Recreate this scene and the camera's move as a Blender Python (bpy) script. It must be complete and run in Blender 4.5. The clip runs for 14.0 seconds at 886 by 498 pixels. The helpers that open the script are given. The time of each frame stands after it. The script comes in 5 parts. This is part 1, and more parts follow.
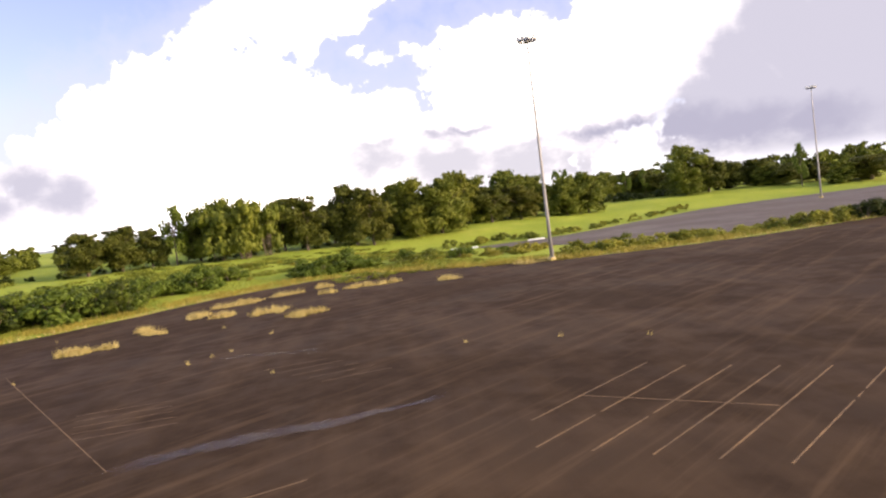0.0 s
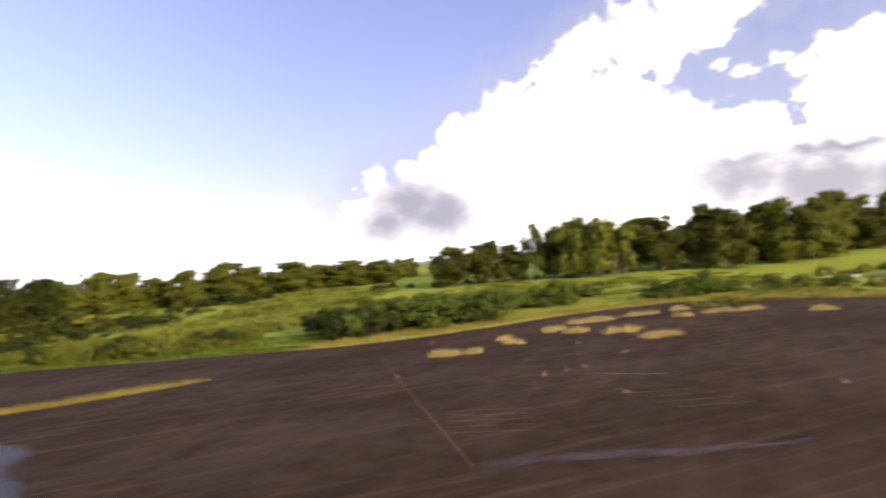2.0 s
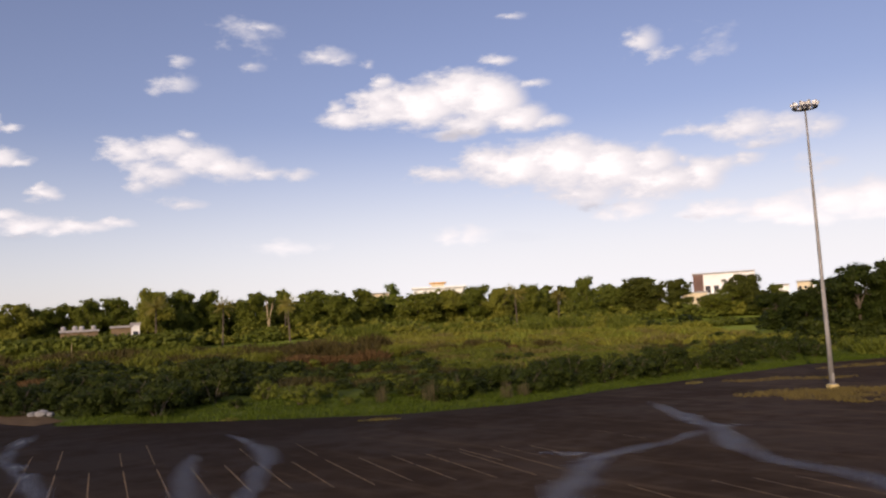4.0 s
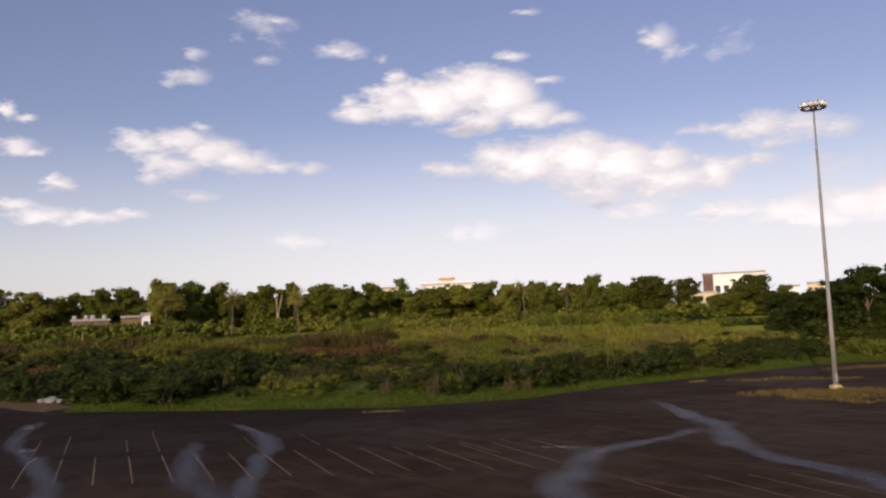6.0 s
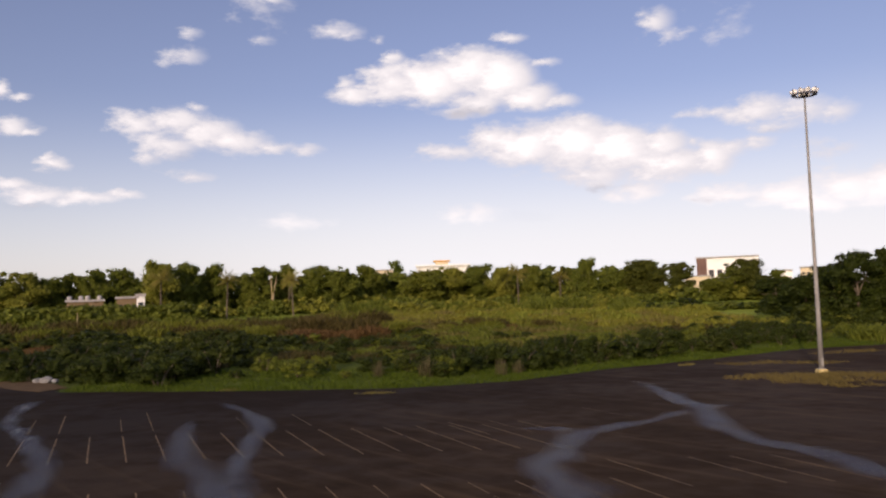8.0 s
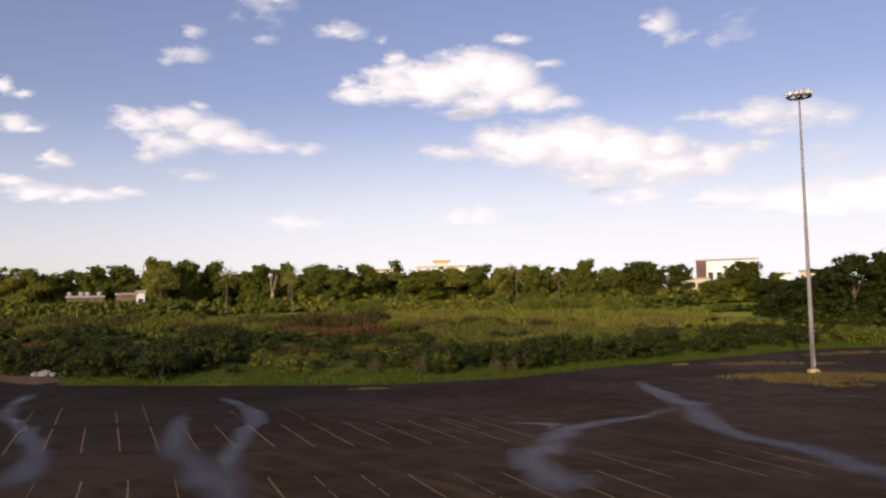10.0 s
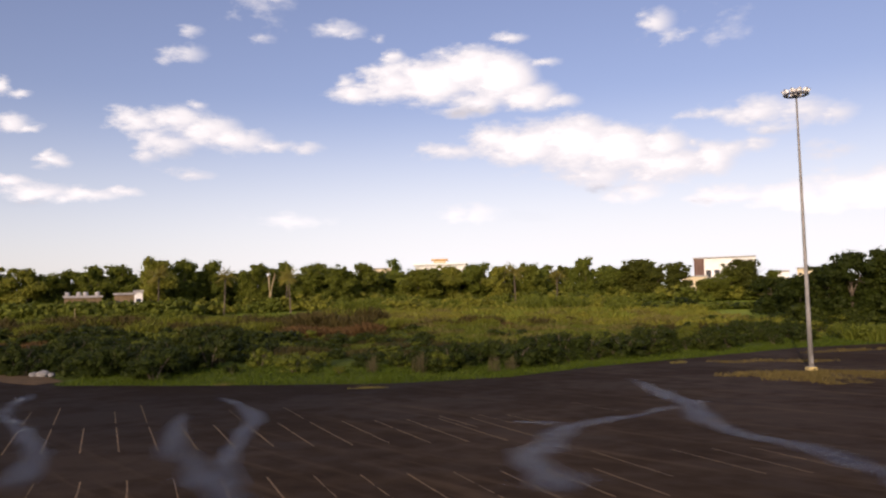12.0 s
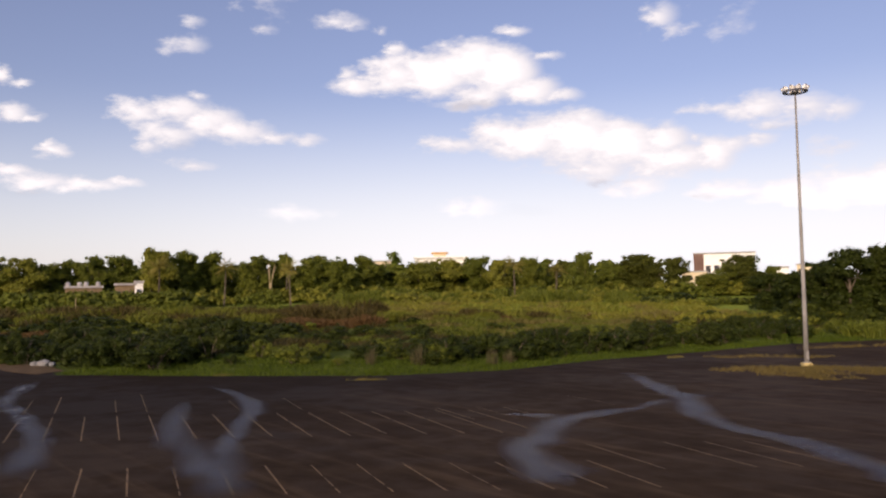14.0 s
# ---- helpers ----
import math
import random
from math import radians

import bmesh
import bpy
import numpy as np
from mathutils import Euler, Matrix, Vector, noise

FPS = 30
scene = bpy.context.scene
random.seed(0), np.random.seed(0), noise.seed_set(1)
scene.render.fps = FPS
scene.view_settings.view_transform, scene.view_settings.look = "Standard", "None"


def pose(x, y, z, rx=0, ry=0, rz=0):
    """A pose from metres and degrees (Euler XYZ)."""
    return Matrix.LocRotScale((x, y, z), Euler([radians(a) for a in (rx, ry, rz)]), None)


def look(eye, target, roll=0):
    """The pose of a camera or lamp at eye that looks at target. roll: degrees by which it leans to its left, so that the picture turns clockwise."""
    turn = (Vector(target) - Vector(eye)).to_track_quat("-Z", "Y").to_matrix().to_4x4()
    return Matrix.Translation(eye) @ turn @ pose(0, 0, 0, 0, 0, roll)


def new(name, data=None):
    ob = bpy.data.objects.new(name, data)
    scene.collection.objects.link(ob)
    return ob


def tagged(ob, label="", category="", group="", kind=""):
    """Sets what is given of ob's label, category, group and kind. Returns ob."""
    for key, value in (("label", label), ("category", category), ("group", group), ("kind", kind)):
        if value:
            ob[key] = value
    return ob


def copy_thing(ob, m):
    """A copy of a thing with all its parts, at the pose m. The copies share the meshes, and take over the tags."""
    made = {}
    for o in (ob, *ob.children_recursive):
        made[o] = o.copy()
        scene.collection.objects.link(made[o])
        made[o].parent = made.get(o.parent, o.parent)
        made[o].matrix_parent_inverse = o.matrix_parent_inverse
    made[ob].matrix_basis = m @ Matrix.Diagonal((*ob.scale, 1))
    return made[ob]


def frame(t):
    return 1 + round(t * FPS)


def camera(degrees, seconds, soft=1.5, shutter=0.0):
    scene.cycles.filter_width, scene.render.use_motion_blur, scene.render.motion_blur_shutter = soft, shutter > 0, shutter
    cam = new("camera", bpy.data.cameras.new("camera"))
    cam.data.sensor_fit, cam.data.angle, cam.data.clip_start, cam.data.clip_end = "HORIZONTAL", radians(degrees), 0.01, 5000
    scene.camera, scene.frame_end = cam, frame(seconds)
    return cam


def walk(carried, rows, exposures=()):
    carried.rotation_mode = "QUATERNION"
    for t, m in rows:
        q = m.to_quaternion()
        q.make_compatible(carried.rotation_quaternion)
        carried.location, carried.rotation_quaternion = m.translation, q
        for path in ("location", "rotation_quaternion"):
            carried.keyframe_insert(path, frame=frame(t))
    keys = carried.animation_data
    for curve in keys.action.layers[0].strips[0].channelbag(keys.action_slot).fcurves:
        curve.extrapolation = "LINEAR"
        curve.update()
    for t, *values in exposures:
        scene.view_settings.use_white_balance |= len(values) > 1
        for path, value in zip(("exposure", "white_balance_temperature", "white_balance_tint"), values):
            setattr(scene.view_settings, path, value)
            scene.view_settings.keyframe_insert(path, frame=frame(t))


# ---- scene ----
# ---------------------------------------------------------------- camera
cam = camera(60, 14.0, soft=2.2, shutter=0.1)
# seconds, x, y, z, heading (counter-clockwise from +Y), pitch, lean
PATH = [
    (0, -1.98, 2.43, 10.81, -96.58, -3.22, 7.12),
    (0.5, -2.08, 2.60, 10.93, -95.89, -1.01, 6.55),
    (1, -2.24, 2.86, 10.90, -95.45, -0.33, 5.80),
    (1.5, -2.25, 2.90, 10.80, -95.00, -0.60, 5.60),
    (1.8, -2.22, 2.95, 10.84, -91.40, -0.15, 5.77),
    (1.9, -2.24, 2.94, 10.86, -82.40, 0.59, 5.32),
    (2, -2.26, 2.88, 10.86, -71.05, 1.04, 5.41),
    (2.1, -2.31, 2.92, 10.84, -59.40, 1.02, 5.33),
    (2.2, -2.30, 2.99, 10.74, -47.80, 1.00, 5.60),
    (2.3, -2.34, 2.96, 10.88, -36.20, 0.70, 5.70),
    (2.4, -2.25, 2.90, 10.79, -24.60, 0.80, 5.40),
    (2.5, -2.22, 2.93, 10.80, -13.00, 1.02, 4.90),
    (2.6, -2.20, 2.95, 10.83, -9.55, 1.33, 5.15),
    (2.8, -2.32, 3.03, 10.87, -4.39, 2.15, 3.51),
    (3, -2.25, 2.86, 10.80, -1.96, 3.37, 2.81),
    (3.2, -2.11, 2.33, 10.92, -0.89, 5.39, 3.46),
    (5.5, -1.39, 1.88, 10.61, 0.22, 4.89, 2.43),
    (6, -1.14, 1.47, 10.63, 0.32, 4.97, 2.17),
    (6.5, -0.92, 1.17, 10.75, 0.42, 4.72, 2.27),
    (7, -0.79, 1.10, 10.67, 0.25, 4.32, 2.30),
    (7.5, -0.78, 0.94, 10.64, -0.05, 4.31, 1.37),
    (8, -0.69, 0.74, 10.70, 0.05, 3.65, 1.85),
    (10.5, 0.07, -0.00, 10.22, 0.10, 3.71, 1.00),
    (11, 0.02, 0.05, 10.23, 0.03, 3.60, 0.77),
    (11.5, 0.11, -0.13, 10.31, 0.04, 3.83, 0.85),
    (12, 0.00, 0.00, 10.30, 0.00, 3.60, 1.50),
    (12.5, -0.03, -0.35, 10.16, -0.06, 3.61, 1.59),
    (13, -0.02, -0.34, 10.32, -0.10, 3.82, 1.16),
    (13.5, 0.13, -0.47, 10.30, 0.08, 3.75, 0.93),
    (14, 0.19, -0.58, 10.30, 0.05, 3.09, 1.02),
]


def aim(x, y, z, heading, pitch, lean):
    a, p = radians(heading), radians(pitch)
    way = Vector((-math.sin(a) * math.cos(p), math.cos(a) * math.cos(p), math.sin(p)))
    eye = Vector((x, y, z))
    return look(eye, eye + way * 10, -lean)


walk(cam, [(r[0], aim(*r[1:])) for r in PATH],
     exposures=[(0, 0.74, 7250, 18), (0.5, 0.86, 7250, 18), (1.0, 0.68, 7250, 18), (1.7, 0.66, 7250, 18), (2.0, 0.36, 7100, 19), (2.2, 0.10, 7000, 20), (2.5, -0.12, 6950, 20), (2.8, -0.26, 6900, 20),
                (3.2, -0.54, 6900, 20), (5.3, -0.78, 6900, 20), (7.0, -0.76, 6900, 20), (8.2, -0.71, 6900, 20), (10.5, -0.63, 6900, 20), (14, -0.60, 6900, 20)])

# ---------------------------------------------------------------- world and sun
SUN_AZ, SUN_EL = 202.0, 15.0      # degrees clockwise from +Y, degrees up

# clouds as lobes: azimuth, elevation, half width, half height in degrees, and strength where it is not 1
CUMULUS_EAST = [
    (66.5, 5.9, 1.4, 1.64), (69.1, 6.8, 1.1, 1.19), (70.9, 5.8, 2.6, 2.84), (72.8, 9.1, 1.7, 1.82), (74.3, 7.7, 3.1, 3.28),
    (76.8, 10.9, 1.8, 1.85), (77.8, 8.7, 3.6, 3.72), (79.8, 12.9, 1.2, 1.23), (80.5, 10.9, 2.9, 2.94), (82.6, 13.6, 2.1, 2.02),
    (83.9, 14.9, 1.8, 1.73), (86.3, 15.7, 2.0, 1.92), (87.5, 13.7, 2.5, 2.43), (89.5, 16.7, 2.0, 1.84), (91.0, 15.2, 2.5, 2.34),
    (93.4, 16.4, 2.1, 1.93), (95.6, 17.0, 1.9, 1.72), (98.0, 17.7, 2.1, 1.89), (84.5, 8.7, 4.2, 4.23), (88.5, 7.3, 3.3, 3.28),
    (92.7, 7.2, 2.1, 2.06), (94.4, 7.2, 1.7, 1.65),
]
CUMULUS_BASE = [
    (80.1, 5.3, 4.7, 4.82), (86.1, 4.4, 4.9, 4.94), (91.9, 3.9, 3.8, 3.75), (74.3, 3.8, 4.2, 4.49), (69.2, 3.1, 3.2, 3.57),
    (96.2, 4.3, 3.1, 3.13), (100.7, 3.0, 3.7, 3.75), (65.6, 2.6, 2.5, 2.91), (104.9, 2.9, 3.7, 3.71),
]
CUMULUS_SOUTH_EAST = [
    (97.4, 10.7, 1.0, 0.97), (99.0, 11.5, 1.2, 1.12), (101.6, 11.6, 1.7, 1.67), (103.1, 12.2, 1.2, 1.19), (105.2, 11.9, 1.1, 1.1),
    (100.4, 8.0, 4.0, 3.88), (104.8, 8.5, 3.9, 3.83), (107.3, 10.6, 1.7, 1.66), (109.0, 11.2, 1.9, 1.87), (111.1, 12.2, 1.9, 1.91),
    (112.0, 14.0, 1.8, 1.8), (113.9, 12.9, 2.3, 2.32), (116.1, 12.9, 2.3, 2.29), (117.7, 10.4, 3.1, 3.17), (111.4, 8.2, 4.3, 4.32),
    (116.0, 7.6, 3.7, 3.84), (107.6, 5.9, 3.8, 3.84),
]
STORM_CLOUD = [
    (120.7, 8.3, 5.5, 5.89), (124.5, 5.1, 5.5, 6.15), (125.3, 10.0, 4.1, 4.54), (121.9, 1.7, 4.4, 4.87), (117.0, 2.7, 4.0, 4.27),
    (129.4, 4.9, 6.4, 7.55), (119.4, 13.0, 3.9, 3.96),
]
CLOUDLETS_EAST = [
    (93.6, 11.3, 1.0, 0.56), (92.2, 11.9, 0.6, 0.36), (95.9, 11.6, 1.3, 0.36, 0.7), (104.0, 16.6, 0.8, 0.53),
]
GREY_BASES = [
    (99.0, 5.2, 4.8, 0.58), (108.6, 4.1, 4.0, 1.05), (111.4, 4.3, 2.7, 1.2), (114.8, 3.5, 4.5, 1.65), (118.8, 2.9, 4.6, 1.69),
    (123.0, 2.7, 4.0, 1.56),
]
GREY_FLANKS = [
    (68.9, 4.6, 3.2, 2.3, 0.75), (71.2, 3.6, 3.4, 2.2, 0.75), (66.8, 3.3, 2.4, 1.9, 0.75), (118.5, 6.8, 3.0, 4.16), (121.5, 8.9, 3.4, 4.38),
    (124.6, 5.8, 4.5, 6.49), (123.8, 12.1, 4.2, 2.44), (128.9, 5.7, 5.0, 7.57), (116.8, 4.7, 4.0, 3.09), (119.7, 4.7, 3.8, 3.41),
    (85.3, 16.1, 2.0, 0.69, 0.5),
]
PALE_LOW_CLOUD = [
    (92.4, 4.0, 3.8, 2.2), (97.8, 3.0, 5.0, 2.6), (103.1, 2.3, 5.5, 2.6), (108.8, 1.6, 5.6, 2.4), (115.0, 0.6, 6.0, 2.6),
    (120.7, 0.3, 5.6, 2.6), (126.0, -0.6, 5.4, 3.0),
]
LONG_CLOUD = [
    (-6.4, 15.2, 2.6, 0.73), (-3.8, 15.9, 2.7, 1.45), (-0.8, 16.0, 3.6, 2.02), (2.2, 16.7, 3.4, 1.69), (4.6, 16.0, 3.1, 2.01),
    (2.6, 14.4, 3.2, 1.06), (6.6, 14.6, 2.6, 1.29), (8.9, 14.1, 1.8, 0.61), (5.6, 18.7, 1.3, 0.43), (-3.3, 17.6, 0.9, 0.64),
    (-7.0, 16.0, 0.9, 0.48), (8.0, 17.0, 1.3, 0.28),
]
BROAD_CLOUD = [
    (0.5, 10.8, 3.0, 0.75), (3.7, 11.7, 2.2, 1.24), (6.2, 11.1, 3.5, 1.9), (9.6, 11.0, 3.8, 2.29), (12.8, 10.4, 3.7, 2.11),
    (16.1, 10.6, 2.4, 1.28), (16.6, 9.1, 3.6, 1.52), (19.5, 9.3, 2.0, 1.41), (10.5, 12.3, 1.7, 0.89), (11.1, 8.6, 3.1, 0.99),
    (14.3, 7.3, 2.2, 0.81), (18.2, 10.5, 0.8, 0.43), (22.5, 10.0, 1.5, 0.5), (20.7, 9.8, 1.6, 0.62),
]
LOW_CLOUD_EAST = [
    (20.4, 6.6, 2.8, 0.71), (24.2, 6.4, 2.8, 0.77), (27.7, 6.4, 2.5, 1.34), (29.9, 6.5, 2.2, 1.45), (32.2, 6.0, 2.4, 1.42),
    (26.1, 5.5, 2.0, 0.53),
]
MAST_CLOUD = [
    (19.9, 12.4, 2.1, 0.46, 0.7), (22.6, 12.1, 2.7, 1.14, 0.7), (25.5, 11.8, 2.3, 1.0, 0.7), (27.6, 11.5, 1.4, 0.69, 0.7), (24.0, 10.9, 2.0, 0.49, 0.7),
    (27.5, 9.2, 1.4, 0.52, 0.56),
]
WEST_CLOUD = [
    (-21.7, 12.7, 1.8, 0.92, 0.85), (-19.4, 12.9, 2.8, 1.17, 0.85), (-17.3, 12.4, 2.8, 1.19, 0.85), (-15.2, 11.7, 3.0, 0.92, 0.85), (-19.8, 11.2, 2.4, 0.94, 0.85),
    (-21.2, 10.4, 1.0, 0.55, 0.85), (-12.5, 11.4, 2.2, 0.49, 0.85), (-10.1, 11.1, 1.5, 0.49, 0.68), (-17.7, 14.0, 0.7, 0.35, 0.85), (-18.0, 9.1, 1.5, 0.36, 0.68),
]
LOW_CLOUD_WEST = [
    (-28.4, 7.7, 2.8, 0.71, 1.3), (-25.3, 7.6, 2.9, 0.61, 1.3), (-22.8, 7.8, 1.6, 0.39, 1.3), (-29.5, 8.2, 1.4, 0.48, 1.3), (-30.1, 14.3, 0.6, 0.64, 1.3),
    (-29.0, 13.9, 0.8, 0.25, 1.3), (-29.9, 12.0, 1.7, 0.72, 1.3), (-28.4, 11.8, 0.8, 0.33, 1.3), (-27.1, 9.7, 1.3, 0.56, 1.3), (-27.3, 10.2, 0.6, 0.34, 1.3),
]
CLOUDLETS = [
    (-18.6, 17.5, 1.5, 0.72, 0.62), (-18.2, 19.1, 0.9, 0.3, 0.62), (-13.4, 18.8, 1.2, 0.42, 0.62), (-13.1, 20.8, 1.4, 0.68, 0.22), (-12.1, 21.6, 1.0, 0.34, 0.62),
    (-7.6, 19.7, 1.4, 0.51, 0.62), (-6.6, 19.4, 1.2, 0.39, 0.62), (-4.5, 19.1, 0.5, 0.35, 0.62), (16.2, 19.0, 1.4, 0.91, 0.62), (17.0, 18.0, 0.9, 0.45, 0.62),
    (18.1, 17.9, 0.9, 0.41, 0.62), (20.8, 18.0, 1.2, 0.59, 0.22), (15.2, 19.6, 0.7, 0.34, 0.62), (2.2, 6.2, 2.1, 0.63, 0.62), (-10.8, 6.0, 1.6, 0.29, 0.25),
    (6.8, 21.7, 1.0, 0.23, 0.62),
]
CLOUD_BELLIES = [
    (-28.7, 6.9, 2.3, 0.33), (6.4, 5.7, 2.3, 0.54), (11.5, 7.7, 3.7, 0.49, 0.5), (2.5, 13.7, 3.4, 0.49, 0.5), (-18.7, 10.5, 2.3, 0.48, 0.5),
    (24.7, 10.6, 2.8, 0.38, 0.5), (20.8, 6.2, 3.3, 0.31, 0.4),
]


def calc(tree, op, a, b=None, c=None, clamp=False):
    n = tree.nodes.new("ShaderNodeMath")
    n.operation, n.use_clamp = op, clamp
    for i, v in enumerate((a, b, c)):
        if v is None:
            continue
        if isinstance(v, (int, float)):
            n.inputs[i].default_value = v
        else:
            tree.links.new(v, n.inputs[i])
    return n.outputs[0]


def vec(tree, op, a, b=None):
    n = tree.nodes.new("ShaderNodeVectorMath")
    n.operation = op
    for i, v in enumerate((a, b)):
        if v is None:
            continue
        if isinstance(v, (tuple, list)):
            n.inputs[i].default_value = v
        else:
            tree.links.new(v, n.inputs[i])
    return n.outputs["Value"] if op == "LENGTH" else n.outputs["Vector"]


def ramp(tree, value, lo, hi, a=0.0, b=1.0, smooth=True):
    n = tree.nodes.new("ShaderNodeMapRange")
    n.interpolation_type = "SMOOTHSTEP" if smooth else "LINEAR"
    tree.links.new(value, n.inputs["Value"])
    for key, v in (("From Min", lo), ("From Max", hi), ("To Min", a), ("To Max", b)):
        n.inputs[key].default_value = v
    return n.outputs["Result"]


def grain(tree, coord, scale, detail=4.0, rough=0.6, stretch=None):
    if stretch:
        coord = vec(tree, "MULTIPLY", coord, stretch)
    n = tree.nodes.new("ShaderNodeTexNoise")
    n.inputs["Scale"].default_value = scale
    n.inputs["Detail"].default_value = detail
    n.inputs["Roughness"].default_value = rough
    tree.links.new(coord, n.inputs["Vector"])
    return n


def blend(tree, fac, a, b):
    n = tree.nodes.new("ShaderNodeMix")
    n.data_type = "RGBA"
    for key, v in ((0, fac), (6, a), (7, b)):
        if isinstance(v, (int, float)):
            n.inputs[key].default_value = v
        elif isinstance(v, tuple):
            n.inputs[key].default_value = (*v[:3], 1)
        else:
            tree.links.new(v, n.inputs[key])
    return n.outputs[2]


def lobes_of(tree, coord, *clouds):
    """How deep coord (azimuth, elevation in degrees) lies inside the nearest lobe, in degrees; negative outside."""
    total = None
    for az, el, w, h, *strength in [row for rows in clouds for row in rows]:
        k = (strength[0] if strength else 1.0) * (0.62 * min(w, h) + 0.38)
        n = tree.nodes.new("ShaderNodeVectorMath")
        n.operation = "MULTIPLY_ADD"
        tree.links.new(coord, n.inputs[0])
        n.inputs[1].default_value, n.inputs[2].default_value = (1 / w, 1 / h, 0), (-az / w, -el / h, 0)
        one = calc(tree, "MULTIPLY_ADD", vec(tree, "LENGTH", n.outputs[0]), -k, k)
        total = one if total is None else calc(tree, "SMOOTH_MAX", total, one, 0.25)
    return total


def build_world():
    w = bpy.data.worlds.new("sky")
    scene.world = w
    w.use_nodes = True
    t = w.node_tree
    t.nodes.clear()
    sky = t.nodes.new("ShaderNodeTexSky")
    sky.sky_type, sky.sun_disc = "NISHITA", False
    sky.sun_elevation, sky.sun_rotation = radians(SUN_EL), radians(SUN_AZ)
    sky.air_density, sky.dust_density, sky.ozone_density = 1.0, 1.2, 1.6
    way = t.nodes.new("ShaderNodeTexCoord").outputs["Generated"]
    xyz = t.nodes.new("ShaderNodeSeparateXYZ")
    t.links.new(way, xyz.inputs[0])
    az = calc(t, "DEGREES", calc(t, "ARCTAN2", xyz.outputs[0], xyz.outputs[1]))
    el = calc(t, "DEGREES", calc(t, "ARCSINE", xyz.outputs[2]))
    flat = t.nodes.new("ShaderNodeCombineXYZ")
    t.links.new(az, flat.inputs[0])
    t.links.new(el, flat.inputs[1])
    fine = grain(t, way, 24.0, 9.0, 0.62, (1, 1, 2.2))
    puff = grain(t, way, 30.0, 5.0, 0.55)
    curl = vec(t, "MULTIPLY", vec(t, "SUBTRACT", fine.outputs["Color"], (0.5, 0.5, 0.5)), (3.4, 1.5, 0))
    drawn = vec(t, "ADD", flat.outputs[0], curl)
    swirl = vec(t, "MULTIPLY", vec(t, "SUBTRACT", puff.outputs["Color"], (0.5, 0.5, 0.5)), (2.2, 2.0, 0))
    heaped = vec(t, "ADD", flat.outputs[0], swirl)
    rough = calc(t, "SUBTRACT", fine.outputs["Fac"], 0.5)
    # rounded heads with creases between them
    heads = calc(t, "MULTIPLY_ADD", calc(t, "ABSOLUTE", calc(t, "SUBTRACT", puff.outputs["Fac"], 0.5)), -4.0, 0.35)
    north = lobes_of(t, drawn, LONG_CLOUD, BROAD_CLOUD, LOW_CLOUD_EAST, MAST_CLOUD, WEST_CLOUD, LOW_CLOUD_WEST, CLOUDLETS)
    east = lobes_of(t, heaped, CUMULUS_EAST, CUMULUS_BASE, CUMULUS_SOUTH_EAST, STORM_CLOUD, CLOUDLETS_EAST)
    bases = lobes_of(t, heaped, GREY_BASES)
    flanks = lobes_of(t, heaped, GREY_FLANKS)
    pale = lobes_of(t, heaped, PALE_LOW_CLOUD)
    bellies = lobes_of(t, drawn, CLOUD_BELLIES)
    # broken cloud goes on all round, away from the two fields named above
    away = calc(t, "MAXIMUM", ramp(t, az, 134.0, 150.0), ramp(t, az, -36.0, -55.0))
    rest = calc(t, "MULTIPLY", away, ramp(t, grain(t, way, 3.2, 3.0, 0.5).outputs["Fac"], 0.46, 0.62, 0.0, 1.6))
    deep_n = calc(t, "MAXIMUM", calc(t, "ADD", calc(t, "MULTIPLY_ADD", rough, 1.5, north), 0.12), rest)
    deep_e = calc(t, "ADD", calc(t, "MULTIPLY_ADD", rough, 1.0, east), heads)
    thin = calc(t, "MAXIMUM", ramp(t, deep_n, -0.10, 0.75), ramp(t, deep_e, -0.06, 0.55))
    thick = calc(t, "MAXIMUM", ramp(t, deep_n, 0.25, 1.7), ramp(t, deep_e, 0.2, 0.8))
    cover = calc(t, "MULTIPLY", thin, ramp(t, el, -0.5, 1.5))
    lit = blend(t, thick, (10.0, 10.3, 11.0), (15.4, 15.4, 15.2))
    lit = blend(t, ramp(t, fine.outputs["Fac"], 0.62, 0.40, 0.0, 0.20), lit, (9.2, 9.5, 10.3))
    lit = blend(t, ramp(t, el, 9.0, 5.0, 0.0, 0.75), lit, (15.0, 15.2, 15.2))
    belly = calc(t, "MULTIPLY", ramp(t, calc(t, "MULTIPLY_ADD", rough, 0.8, bellies), 0.0, 0.45), 0.85)
    flank = ramp(t, calc(t, "MULTIPLY_ADD", rough, 1.1, flanks), -1.3, 1.1)
    shade = ramp(t, calc(t, "MULTIPLY_ADD", rough, 0.9, bases), -0.35, 0.95)
    cloud = blend(t, belly, lit, (7.2, 7.5, 8.4))
    cloud = blend(t, ramp(t, calc(t, "MULTIPLY_ADD", rough, 2.2, pale), -1.6, 1.5), cloud, (3.7, 3.9, 4.6))
    cloud = blend(t, flank, cloud, (3.2, 3.4, 4.25))
    cloud = blend(t, shade, cloud, (2.45, 2.6, 3.5))
    side = calc(t, "MULTIPLY", ramp(t, az, -36.0, 4.0, 0.52, 1.0), ramp(t, az, 34.0, 62.0, 1.0, 0.8))
    band = calc(t, "MULTIPLY", side, ramp(t, calc(t, "MULTIPLY", el, ramp(t, az, 30.0, 62.0, 1.0, 2.3)), 15.5, -0.5, 0.0, 1.0))
    deep = blend(t, 1.0, (0, 0, 0), sky.outputs[0])
